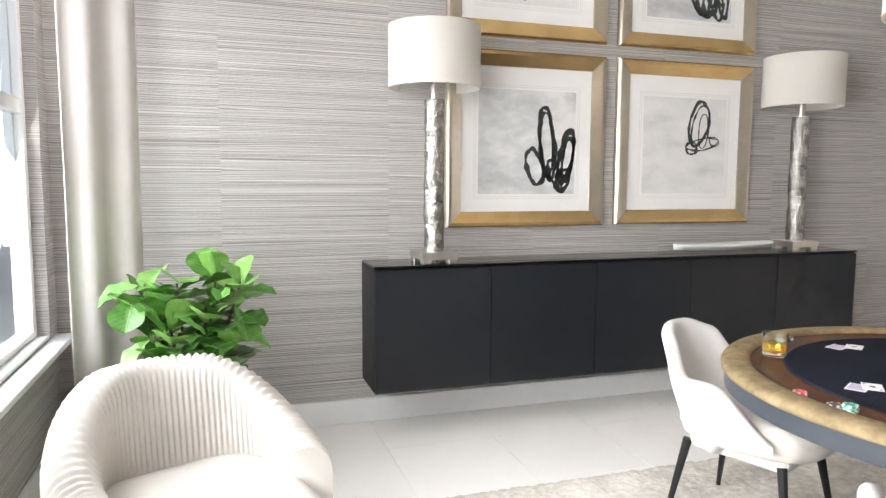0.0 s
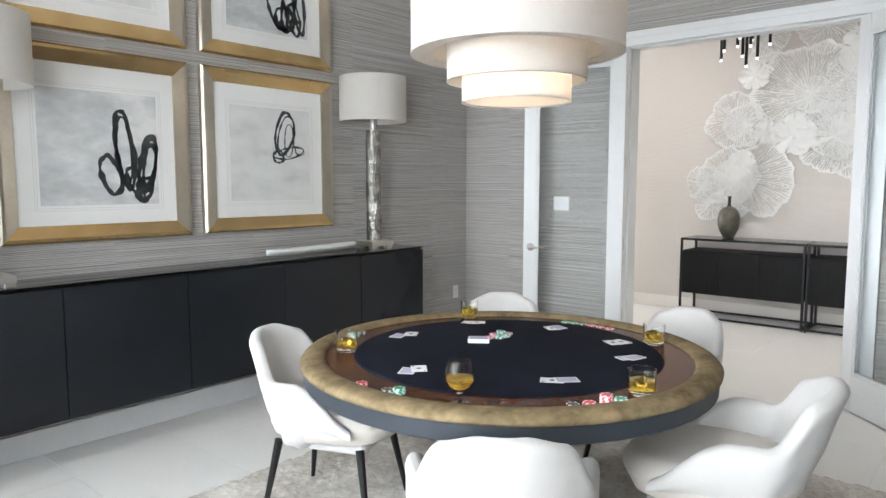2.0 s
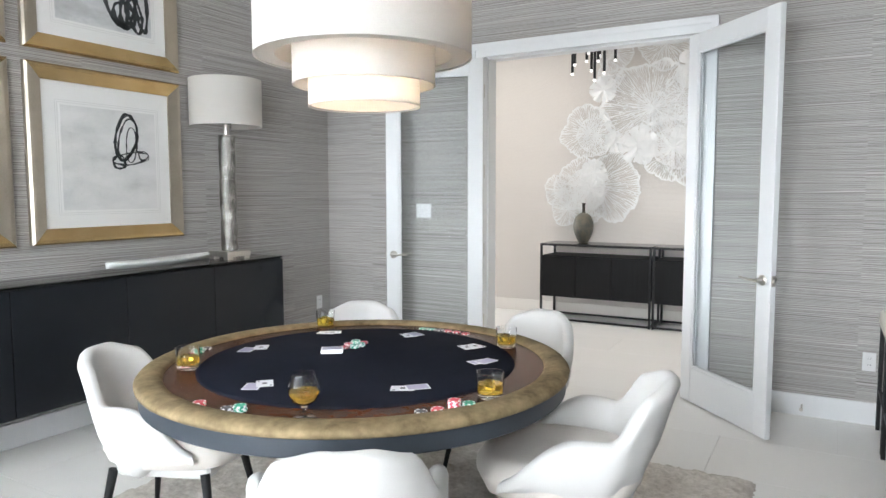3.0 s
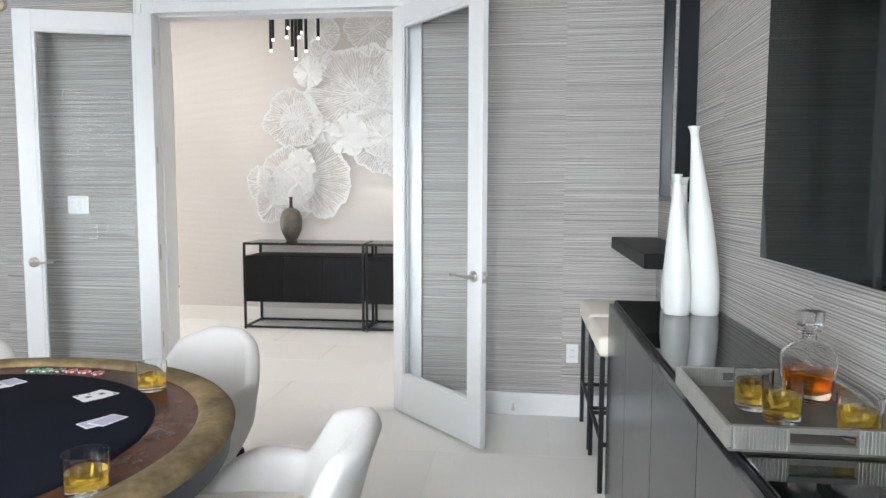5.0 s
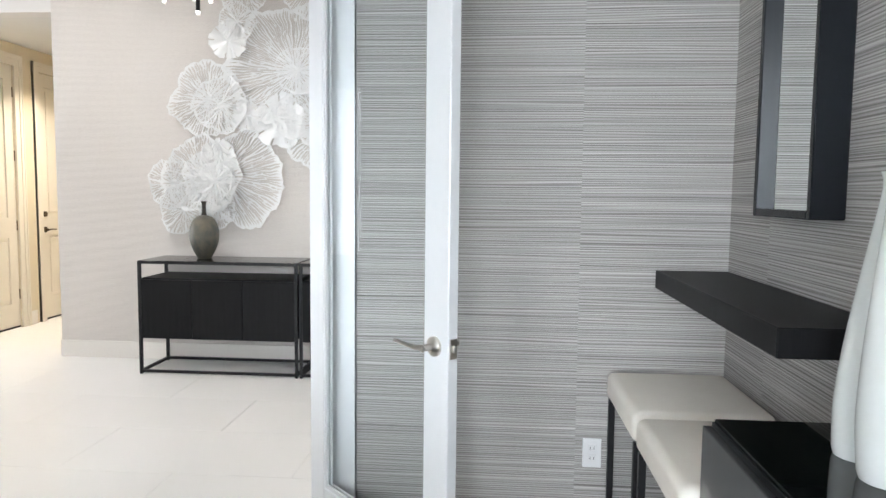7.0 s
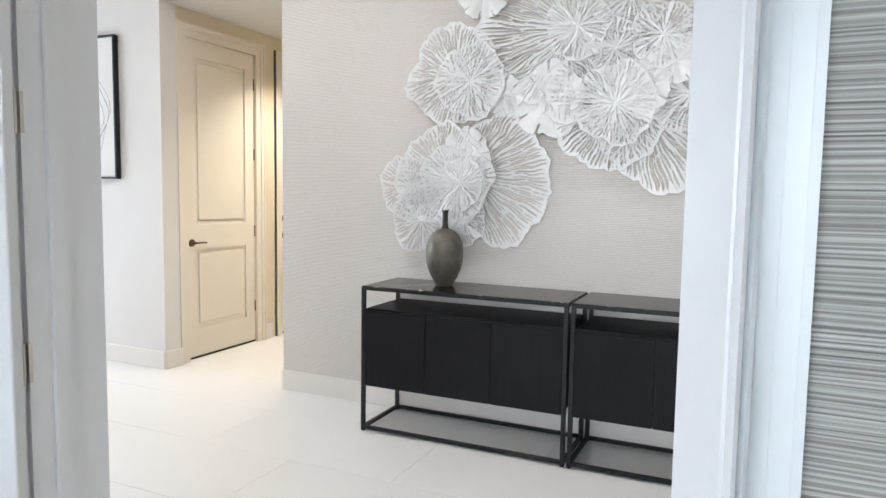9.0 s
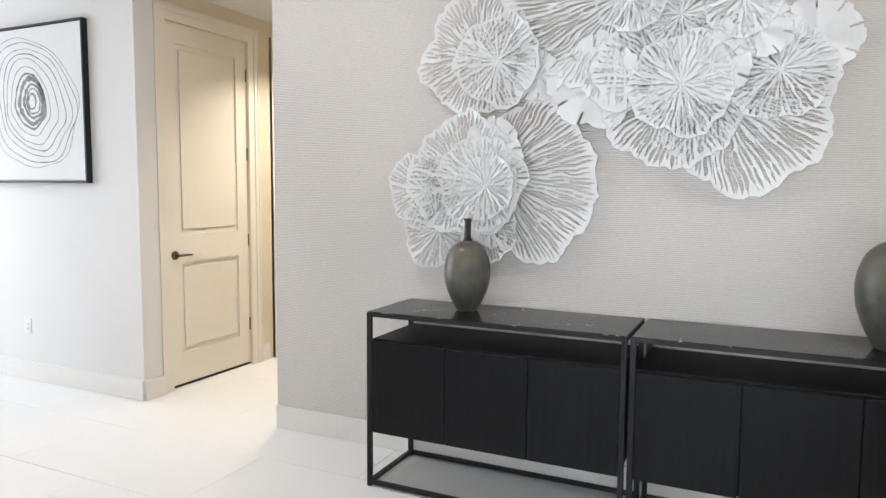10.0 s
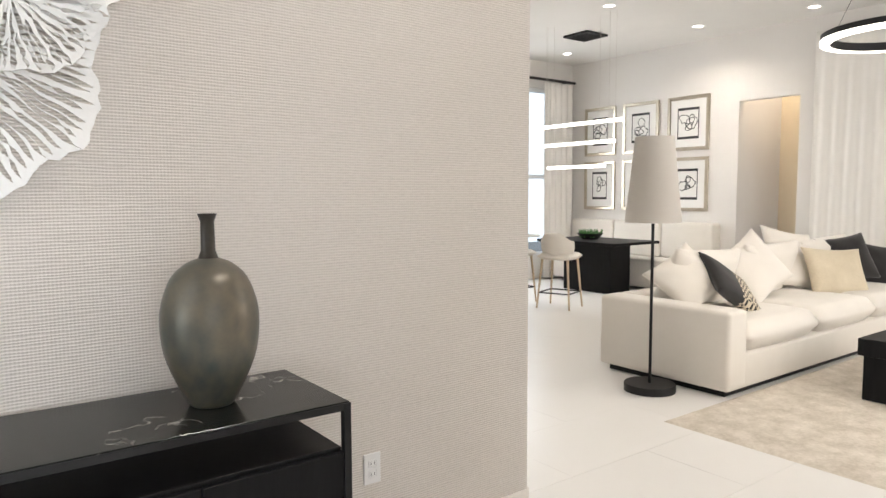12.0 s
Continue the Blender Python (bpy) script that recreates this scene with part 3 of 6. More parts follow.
def glazed_leaf(name, hinge, rz, label, LW=0.795):
    """A glazed leaf: local x from the hinge to the free edge, y across its thickness."""
    d = thing(name, hinge, rz, label, "door", kind="structure")
    st, tr, br = 0.105, 0.115, 0.235
    for nm, bx in (("stile", (0, st, -LT / 2, LT / 2, 0, LH)), ("stile", (LW - st, LW, -LT / 2, LT / 2, 0, LH)),
                   ("rail", (st, LW - st, -LT / 2 + 0.001, LT / 2 - 0.001, 0, br)), ("rail", (st, LW - st, -LT / 2 + 0.001, LT / 2 - 0.001, LH - tr, LH))):
        part(nm, box(*bx, 0.003, 1), M_TRIM, d)
    b = bmesh.new()
    for s in (-1, 1):
        y0, y1 = sorted((s * 0.006, s * (LT / 2 - 0.005)))
        g = 0.016
        for bx in ((st, st + g, y0, y1, br, LH - tr), (LW - st - g, LW - st, y0, y1, br, LH - tr), (st + g, LW - st - g, y0, y1, br, br + g), (st + g, LW - st - g, y0, y1, LH - tr - g, LH - tr)):
            box(*bx, bm=b)
    part("glazing_bead", b, M_TRIM, d)
    p = part("pane", box(st + 0.004, LW - st - 0.004, -0.003, 0.003, br, LH - tr), M_PANE, d, "clear glass pane")
    p.visible_shadow = False
    for s in (-1, 1):
        lever(d, LW - 0.062, s * LT / 2, 0.918, s)
    b = box(LW - 0.002, LW + 0.003, -0.013, 0.013, 0.888, 0.948)
    box(LW + 0.003, LW + 0.013, -0.006, 0.006, 0.908, 0.930, 0.002, 1, b)
    part("latch_plate", b, M_NICKEL, d, "dark latch plate on the edge")
    return d


right_leaf = glazed_leaf("door_1", (5.352, 0.785, 0.012), math.degrees(math.atan2(0.197 - 0.785, 4.722 - 5.352)), "white glazed door leaf standing open into the study", 0.855)
left_leaf = glazed_leaf("door_2", (5.318, 2.318, 0.012), math.degrees(math.atan2(3.075 - 2.318, 5.095 - 5.318)), "white glazed door leaf folded back to the wall")
for z in (0.36, 0.93, 1.55, 2.17):
    for leaf, yy in ((right_leaf, 0.738), (left_leaf, 2.334)):
        b = box(5.352, 5.362, yy - 0.006, yy + 0.006, z, z + 0.10)
        box(5.33, 5.40, yy + (0.0055 if leaf is left_leaf else -0.0075), yy + (0.0075 if leaf is left_leaf else -0.0055), z, z + 0.10, bm=b)
        tube([(5.336, yy - (0.006 if leaf is left_leaf else -0.006), z - 0.004), (5.336, yy - (0.006 if leaf is left_leaf else -0.006), z + 0.104)], 0.007, 10, b)
        hh = part("hinge", b, M_NICKEL, leaf, "satin nickel butt hinge")
        hh.matrix_parent_inverse = leaf.matrix_world.inverted()
b = bmesh.new()
tube([(XE - T, 0.05, 0.07), (XE - 0.085, 0.05, 0.062)], 0.006, 8, b)
tube([(XE - 0.085, 0.05, 0.062), (XE - 0.10, 0.05, 0.061)], 0.011, 10, b)
door_stop = tagged(tobj("door_stop", b, M_NICKEL), "small nickel door stop on the baseboard", "door stop")


def panel_door(name, x0, x1, label, bolt=False, hinges_right=True):
    d = thing(name, (x0, RY, 0.01), 0, label, "door", kind="structure")
    w, h = x1 - x0, DZ - 0.012
    b = bmesh.new()
    y0, y1 = 0.02, 0.06
    s = 0.115
    mid0, mid1 = 0.90, 1.10
    for bx in ((0, s, y0, y1, 0.01, h), (w - s, w, y0, y1, 0.01, h), (s, w - s, y0, y1, 0.01, 0.24), (s, w - s, y0, y1, h - 0.14, h), (s, w - s, y0, y1, mid0, mid1)):
        box(*bx, bm=b)
    part("door_frame", b, M_CREAMDOOR, d)
    for z0, z1 in ((0.24, mid0), (mid1, h - 0.14)):
        b = box(s, w - s, y0 + 0.016, y1, z0, z1)
        box(s + 0.035, w - s - 0.035, y0 + 0.005, y0 + 0.017, z0 + 0.035, z1 - 0.035, 0.008, 2, b)
        part("door_panel", b, M_CREAMDOOR, d)
    hx = 0.065
    b = lathe([(0, 0), (0.032, 0), (0.030, 0.01), (0.012, 0.016), (0.011, 0.045), (0, 0.05)], 20)
    b.transform(pose(hx, y0, 0.955, 90))
    tube([(hx, y0 - 0.045, 0.955), (hx + 0.05, y0 - 0.05, 0.957), (hx + 0.12, y0 - 0.045, 0.953)], 0.009, 8, b, 0.006)
    smooth(part("handle", b, M_BRONZE, d, "dark bronze lever handle"))
    if bolt:
        b = lathe([(0, 0), (0.03, 0), (0.028, 0.016), (0, 0.018)], 20)
        b.transform(pose(hx, y0, 1.12, 90))
        smooth(part("deadbolt", b, M_BRONZE, d, "dark bronze deadbolt"))
    for z in (0.28, 0.97, 1.66, 2.28):
        part("hinge", box(w - 0.004, w + 0.010, y0 - 0.010, y0 + 0.004, z, z + 0.10, 0.002, 1), M_BRONZE, d, "dark bronze hinge")
    part("door_sweep", box(0, w, y0 - 0.001, y1, -0.008, 0.009), M_BLACKMETAL, d, "black sweep under the door")
    return d


panel_door("door_3", DX[0][0], DX[0][1], "closed cream two panel door with bronze lever")
panel_door("door_4", DX[1][0], DX[1][1], "closed cream two panel door with deadbolt", True)
casing("trim_cream", DX[0][0], DX[0][1], DZ, "x", RY, -1, 0.106)
casing("trim_cream", DX[1][0], DX[1][1], DZ, "x", RY, -1, 0.095)


def window(name, y0, y1, z0, z1, x, label):
    w = thing(name, (x, 0, 0), 0, label, "window", kind="structure")
    f = 0.05
    for nm, bx in (("window_frame", (-0.05, 0.03, y0, y0 + f, z0, z1)), ("window_frame", (-0.05, 0.03, y1 - f, y1, z0, z1)), ("window_frame", (-0.05, 0.03, y0 + f, y1 - f, z0, z0 + f)), ("window_frame", (-0.05, 0.03, y0 + f, y1 - f, z1 - f, z1)),
                   ("meeting_rail", (-0.03, 0.025, y0 + f, y1 - f, 1.70, 1.77)), ("mullion", (-0.04, 0.028, (y0 + y1) / 2 - 0.04, (y0 + y1) / 2 + 0.04, z0 + f, z1 - f))):
        part(nm, box(*bx, 0.004, 1), M_TRIM, w)
    for a, c in ((y0 + f, (y0 + y1) / 2 - 0.04), ((y0 + y1) / 2 + 0.04, y1 - f)):
        for e, g in ((z0 + f, 1.70), (1.77, z1 - f)):
            p = part("pane", box(-0.012, -0.006, a, c, e, g), M_PANE, w, "clear glass pane")
            p.visible_shadow = False
    return w


for k, (a, c) in enumerate((W1, W2)):
    window(f"window_{k + 1}", a, c, SZ, WT, XW - 0.085, "white framed double hung window over a deep sill")
    part("window_stool", box(XW - 0.055, XW - 0.005, a, c, SZ, SZ + 0.022, 0.004, 2), M_TRIM, None)
    part("window_sill", box(XW - 0.06, XW + 0.085, a - 0.06, c + 0.06 if c < 3 else YN - 0.02, SZ - 0.03, SZ, 0.006, 2), M_TRIM, None)
for ob in list(bpy.data.objects):
    if ob.name.startswith(("window_sill", "window_stool")):
        tagged(ob, "deep white window sill", "window sill", kind="structure")
window("window_3", -7.35, -4.9, 0.4, 3.2, GX + 0.1, "tall white framed great room window")


def wall_plate(name, m, holes, label, cat):
    t = thing(name, (0, 0, 0), 0, label, cat)
    t.matrix_world = m
    part("cover_plate", box(-0.036 * holes, 0.036 * holes, 0, 0.006, -0.058, 0.058, 0.003, 2), M_PLASTIC, t)
    for k in range(holes):
        x = (k - (holes - 1) / 2) * 0.046
        if cat == "switch":
            part("rocker", box(x - 0.016, x + 0.016, 0.006, 0.010, -0.033, 0.033, 0.002, 1), M_PLASTIC, t)
        else:
            for z in (-0.02, 0.02):
                sk = part("socket", box(x - 0.017, x + 0.017, 0.006, 0.008, z - 0.014, z + 0.014, 0.002, 1), M_PLASTIC, t)
                bb = box(x - 0.008, x - 0.006, 0.008, 0.0086, z - 0.005, z + 0.006)
                box(x + 0.006, x + 0.008, 0.008, 0.0086, z - 0.005, z + 0.006, bm=bb)
                part("slot", bb, M_BLK, sk)
    return t


wall_plate("light_switch", pose(XE, 2.89, 1.28, 0, 0, 90), 2, "white double rocker switch plate on the grasscloth", "switch")
wall_plate("wall_outlet", pose(5.205, YN, 0.455, 0, 0, 180), 1, "white wall outlet low on the grasscloth", "outlet")
wall_plate("wall_outlet", pose(XE, -0.305, 0.392, 0, 0, 90), 1, "white wall outlet beside the bar stools", "outlet")
wall_plate("wall_outlet", pose(AX, 6.007, 0.408, 0, 0, 90), 1, "white wall outlet under the canvas painting", "outlet")
wall_plate("wall_outlet", pose(AX, -0.055, 0.43, 0, 0, 90), 1, "white wall outlet beside the console", "outlet")

# curtain in the study's corner
def curtain(name, p0, p1, z0, z1, folds, amp, material, label):
    b = bmesh.new()
    d = Vector((p1[0] - p0[0], p1[1] - p0[1], 0))
    n = Vector((-d.y, d.x, 0)).normalized()
    cols = folds * 10
    rows = 14
    grid = []
    for i in range(cols + 1):
        u = i / cols
        line = []
        for j in range(rows + 1):
            v = j / rows
            a = amp * (0.55 + 0.45 * (1 - v)) * math.sin(u * folds * 2 * math.pi + 0.5 * math.sin(v * 3 + i * 0.04)) + 0.008 * noise.noise(Vector((u * 9, v * 4, 1.0)))
            p = Vector((p0[0], p0[1], 0)) + d * u + n * a
            line.append(b.verts.new((p.x, p.y, z0 + (z1 - z0) * v)))
        grid.append(line)
    for i in range(cols):
        for j in range(rows):
            b.faces.new((grid[i][j], grid[i + 1][j], grid[i + 1][j + 1], grid[i][j + 1]))
    ob = tobj(name, b, material)
    s = ob.modifiers.new("thickness", "SOLIDIFY")
    s.thickness = 0.004
    smooth(ob, 180)
    return tagged(ob, label, "curtain")


curtain("curtain", (-0.37, 3.56), (-0.075, 3.775), 0.01, 3.3, 2, 0.024, M_CURTAIN, "cream drapery panel hanging beside the window")

# ---- study: credenza wall ----
CX0, CX1, CY, CZ0, CZ1 = 1.06, 4.385, 3.56, 0.262, 0.952
cred = thing("credenza", (0, 0, 0), 0, "long floating charcoal credenza with flat doors", "credenza")
part("carcass", box(CX0, CX1, CY + 0.022, YN, CZ0, CZ1 - 0.012, 0.002, 1), M_BLACKWOOD, cred)
for k in range(5):
    w = (CX1 - CX0) / 5
    part("cabinet_door", box(CX0 + k * w + 0.002, CX0 + (k + 1) * w - 0.002, CY, CY + 0.02, CZ0, CZ1 - 0.02, 0.0015, 1), M_CABFRONT, cred)
part("top", box(CX0, CX1, CY, YN - 0.001, CZ1 - 0.010, CZ1, 0.002, 1), M_BLACKGLASS, cred, "black glass top")


def table_lamp(x, y, rz, label):
    t = thing("table_lamp", (x, y, CZ1), rz, label, "table lamp", "lamps on the credenza")
    b = bmesh.new()
    for sx in (-1, 1):
        for sy in (-1, 1):
            box(sx * 0.075 - 0.025, sx * 0.075 + 0.025, sy * 0.075 - 0.025, sy * 0.075 + 0.025, 0, 0.028, 0.003, 1, b)
    box(-0.105, 0.105, -0.105, 0.105, 0.022, 0.062, 0.004, 2, b)
    part("base", b, M_NICKEL, t, "polished square metal base on block feet")
    b = bmesh.new()
    seg, rows = 28, 60
    rings = []
    for j in range(rows + 1):
        z = 0.062 + j / rows * 0.83
        ring = []
        for i in range(seg):
            a = 2 * math.pi * i / seg
            r = 0.056 + 0.007 * noise.noise(Vector((math.cos(a) * 1.3 + x, math.sin(a) * 1.3, z * 11))) + 0.004 * noise.noise(Vector((math.cos(a) * 3, math.sin(a) * 3 + x, z * 28)))
            ring.append(b.verts.new((r * math.cos(a), r * math.sin(a), z)))
        rings.append(ring)
    for p, q in zip(rings, rings[1:]):
        for i in range(seg):
            b.faces.new((p[i], p[(i + 1) % seg], q[(i + 1) % seg], q[i]))
    b.faces.new(rings[-1])
    smooth(part("column", b, M_MERCURY, t, "hammered mercury silver column"), 60)
    smooth(part("neck", lathe([(0.02, 0.88), (0.02, 0.97), (0.008, 0.975), (0.006, 1.27), (0, 1.275)], 16), M_NICKEL, t))
    smooth(part("shade", lathe([(0.252, 0.955), (0.252, 1.285), (0.247, 1.285), (0.249, 0.955), (0.252, 0.955)], 64), M_SHADE, t, "white linen drum shade"))
    b = bmesh.new()
    for a in range(3):
        tube([(0, 0, 1.262), (0.248 * math.cos(a * 2.094), 0.248 * math.sin(a * 2.094), 1.275)], 0.0025, 6, b)
    part("shade_spider", b, M_NICKEL, t)
    return t


table_lamp(1.43, 3.70, 4, "tall mercury silver table lamp with white drum shade")
table_lamp(4.03, 3.745, -3, "tall mercury silver table lamp with white drum shade")

b = bmesh.new()
nu, nv = 40, 10
rows_ = []
for i in range(nu + 1):
    u = -1 + 2 * i / nu
    hw = 0.085 * math.sqrt(max(0.0, 1 - abs(u) ** 2.4)) + 0.006
    line = []
    for j in range(nv + 1):
        v = -1 + 2 * j / nv
        z = 0.004 + 0.012 * u * u + 0.038 * abs(v) ** 2 + 0.02 * max(0, abs(u) - 0.85)
        line.append(b.verts.new((u * 0.40, v * hw, z)))
    rows_.append(line)
for i in range(nu):
    for j in range(nv):
        b.faces.new((rows_[i][j], rows_[i + 1][j], rows_[i + 1][j + 1], rows_[i][j + 1]))
plate = tobj("platter", b, M_CERAMIC)
plate.matrix_world = pose(3.41, 3.70, CZ1 + 0.008, 0, 0, 2)
plate.modifiers.new("thickness", "SOLIDIFY").thickness = 0.008
smooth(plate, 60)
tagged(plate, "long white boat shaped platter on the credenza", "platter")


def loop_stroke(b, pts, w, y=0.0, closed=True):
    """A flat brush stroke in the x-z plane through pts, with an uneven width."""
    n = len(pts)
    left, right = [], []
    for i in range(n):
        p, q = Vector(pts[i - 1] if (closed or i) else pts[0]), Vector(pts[(i + 1) % n] if (closed or i < n - 1) else pts[-1])
        d = (q - p)
        d = d.normalized() if d.length else Vector((1, 0))
        nn = Vector((-d.y, d.x))
        ww = w * (0.45 + 1.3 * abs(noise.noise(Vector((pts[i][0] * 22, pts[i][1] * 22, w * 90)))))
        c = Vector(pts[i])
        left.append(b.verts.new((c.x + nn.x * ww, y, c.y + nn.y * ww)))
        right.append(b.verts.new((c.x - nn.x * ww, y, c.y - nn.y * ww)))
    for i in range(n if closed else n - 1):
        j = (i + 1) % n
        b.faces.new((left[i], left[j], right[j], right[i]))


def ellipse(cx, cz, rx, rz_, tilt=0.0, n=40, wob=0.14):
    out = []
    for k in range(n):
        a = 2 * math.pi * k / n
        r = 1 + wob * noise.noise(Vector((math.cos(a) * 1.5 + cx * 7, math.sin(a) * 1.5, cz * 9)))
        x, z = rx * math.cos(a) * r, rz_ * math.sin(a) * r
        out.append((cx + x * math.cos(tilt) - z * math.sin(tilt), cz + x * math.sin(tilt) + z * math.cos(tilt)))
    return out


M_MATLINE = mat("mat_line_grey", (0.60, 0.59, 0.57), 0.8)


def picture(x0, z0, s, wash, loops, label):
    t = thing("framed_artwork", (x0, YN - 0.002, z0), 0, label, "framed picture", "four gold framed artworks")
    f, dp = 0.092, 0.042
    names = ((0, 0, s, 0), (s, 0, s, s), (s, s, 0, s), (0, s, 0, 0))
    for k, (ax, az, bx_, bz) in enumerate(names):
        o = [Vector((ax, az)), Vector((bx_, bz))]
        ins = [Vector((p.x + (f if p.x < s / 2 else -f), p.y + (f if p.y < s / 2 else -f))) for p in o]
        b = bmesh.new()
        prof = ((0.0, 0.0), (0.0, 0.028), (0.12, 0.042), (0.30, 0.040), (0.85, 0.024), (1.0, 0.020), (1.0, 0.0))
        rr = []
        for end in range(2):
            rr.append([b.verts.new((o[end].x + (ins[end].x - o[end].x) * u, -h, o[end].y + (ins[end].y - o[end].y) * u)) for u, h in prof])
        for i in range(len(prof) - 1):
            b.faces.new((rr[0][i], rr[1][i], rr[1][i + 1], rr[0][i + 1]))
        # upright rails: same gold frame, their silvery sheen put into the colour
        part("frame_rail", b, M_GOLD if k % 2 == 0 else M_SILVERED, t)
    part("mat_board", box(f - 0.004, s - f + 0.004, -0.010, -0.004, f - 0.004, s - f + 0.004), M_MAT, t, "white mat board")
    i0, i1, j0, j1 = 0.203, s - 0.198, 0.197, s - 0.225
    for e in (0.014, 0.026):
        for q in ((i0 - e, i1 + e, j1 + e, j1 + e + 0.002), (i0 - e, i1 + e, j0 - e - 0.002, j0 - e), (i0 - e - 0.002, i0 - e, j0 - e, j1 + e), (i1 + e, i1 + e + 0.002, j0 - e, j1 + e)):
            part("mat_line", box(q[0], q[1], -0.0108, -0.0102, q[2], q[3]), M_MATLINE, t)
    sheet = part("print", box(i0, i1, -0.0125, -0.0100, j0, j1), wash, t, "abstract grey wash print")
    b = bmesh.new()
    for pts, w in loops:
        loop_stroke(b, [(i0 + u * (i1 - i0), j0 + v * (j1 - j0)) for u, v in pts], w, -0.0135)
    st = part("brush_stroke", b, M_INK, sheet, "loose black brush loops")
    st.modifiers.new("thickness", "SOLIDIFY").thickness = 0.001
    p = part("glazing", box(f - 0.002, s - f + 0.002, -0.019, -0.017, f - 0.002, s - f + 0.002), M_PICGLASS, t, "clear picture glass")
    p.visible_shadow = False
    return t


PS = 1.045
WASH1, WASH2 = art_wash("blue_grey_wash", 0.3, (0.58, 0.585, 0.585)), art_wash("pale_grey_wash", 2.1, (0.68, 0.675, 0.66))
L_A = [(ellipse(0.70, 0.50, 0.075, 0.33, 0.10), 0.0140), (ellipse(0.695, 0.48, 0.062, 0.30, 0.05), 0.0090), (ellipse(0.57, 0.27, 0.075, 0.18, 0.25), 0.0150), (ellipse(0.90, 0.36, 0.070, 0.27, -0.20), 0.0165), (ellipse(0.92, 0.34, 0.055, 0.22, -0.12), 0.0140), (ellipse(0.79, 0.20, 0.055, 0.16, 0.35), 0.0125), (ellipse(0.87, 0.14, 0.065, 0.11, -0.3), 0.0170)]
L_B = [(ellipse(0.66, 0.73, 0.115, 0.235, -0.20), 0.0125), (ellipse(0.68, 0.71, 0.100, 0.215, -0.26), 0.0075), (ellipse(0.72, 0.66, 0.06, 0.18, -0.05), 0.0055), (ellipse(0.71, 0.52, 0.20, 0.055, 0.20), 0.0065), (ellipse(0.58, 0.48, 0.065, 0.065, 0.3), 0.009), (ellipse(0.86, 0.55, 0.06, 0.045, -0.4), 0.004)]
L_C = [(ellipse(0.60, 0.30, 0.10, 0.25, 0.3), 0.014), (ellipse(0.75, 0.34, 0.075, 0.30, -0.2), 0.016), (ellipse(0.88, 0.36, 0.07, 0.33, 0.1), 0.017), (ellipse(0.70, 0.18, 0.11, 0.13, 0.6), 0.016), (ellipse(0.82, 0.2, 0.07, 0.18, 0.2), 0.014)]
L_D = [(ellipse(0.35, 0.25, 0.10, 0.22, 0.5), 0.008), (ellipse(0.62, 0.40, 0.16, 0.16, 0.2), 0.007)]
picture(1.558, 1.130, PS, WASH1, L_A, "gold framed abstract print with looping black brush strokes")
picture(2.690, 1.133, PS, WASH2, L_B, "gold framed abstract print with one thin black loop")
picture(1.558, 2.252, PS, WASH2, L_D, "gold framed abstract print hung in the upper row")
picture(2.690, 2.252, PS, WASH1, L_C, "gold framed abstract print with heavy black loops")


# ---- study: poker table and chairs ----
TX, TY = 2.61, 1.545
TR = 0.815
rug = bmesh.new()
RX0, RX1, RY0, RY1 = 1.15, 4.07, 0.20, 2.81
gx, gy = 150, 130
gv = [[rug.verts.new((RX0 + (RX1 - RX0) * i / gx + 0.012 * noise.noise(Vector((i * 0.9, j * 0.9, 3))), RY0 + (RY1 - RY0) * j / gy + 0.012 * noise.noise(Vector((i * 0.9, j * 0.9, 8))),
       0.001 if i in (0, gx) or j in (0, gy) else 0.020 + 0.012 * noise.noise(Vector((i * 0.75, j * 0.75, 0))) + 0.006 * noise.noise(Vector((i * 2.1, j * 2.1, 5))))) for j in range(gy + 1)] for i in range(gx + 1)]
for i in range(gx):
    for j in range(gy):
        rug.faces.new((gv[i][j], gv[i + 1][j], gv[i + 1][j + 1], gv[i][j + 1]))
tagged(smooth(tobj("rug", rug, M_RUG), 180), "grey and cream shag rug under the poker table", "rug")

pt = thing("poker_table", (TX + 0.012, TY - 0.021, 0), 0, "round poker table with suede rail and dark felt", "poker table")
smooth(part("rail", lathe([(TR - 0.098, 0.764), (TR - 0.096, 0.778), (TR - 0.085, 0.787), (TR - 0.055, 0.791), (TR - 0.027, 0.789), (TR - 0.010, 0.782), (TR, 0.770), (TR - 0.002, 0.757), (TR - 0.012, 0.751), (TR - 0.098, 0.751), (TR - 0.098, 0.764)], 96), M_SUEDE, pt, "padded olive tan suede rail"), 70)
smooth(part("apron", lathe([(TR - 0.03, 0.754), (TR - 0.012, 0.752), (TR - 0.014, 0.696), (TR - 0.018, 0.692), (TR - 0.06, 0.692), (TR - 0.06, 0.754)], 96), M_APRON, pt, "dark painted apron band"))
smooth(part("track", lathe([(0.58, 0.774), (TR - 0.096, 0.774), (TR - 0.096, 0.71), (0.58, 0.71), (0.58, 0.774)], 96), M_WALNUT, pt, "polished walnut track"))
smooth(part("felt", lathe([(0, 0.782), (0.594, 0.782), (0.605, 0.779), (0.609, 0.774), (0.609, 0.74), (0, 0.74)], 96), M_FELT, pt, "midnight blue felt playing field"))
smooth(part("pedestal", lathe([(0.42, 0.70), (0.40, 0.66), (0.14, 0.62), (0.12, 0.16), (0.16, 0.11), (0.34, 0.07), (0.36, 0.03), (0, 0.03)], 48), M_APRON, pt, "dark pedestal"))


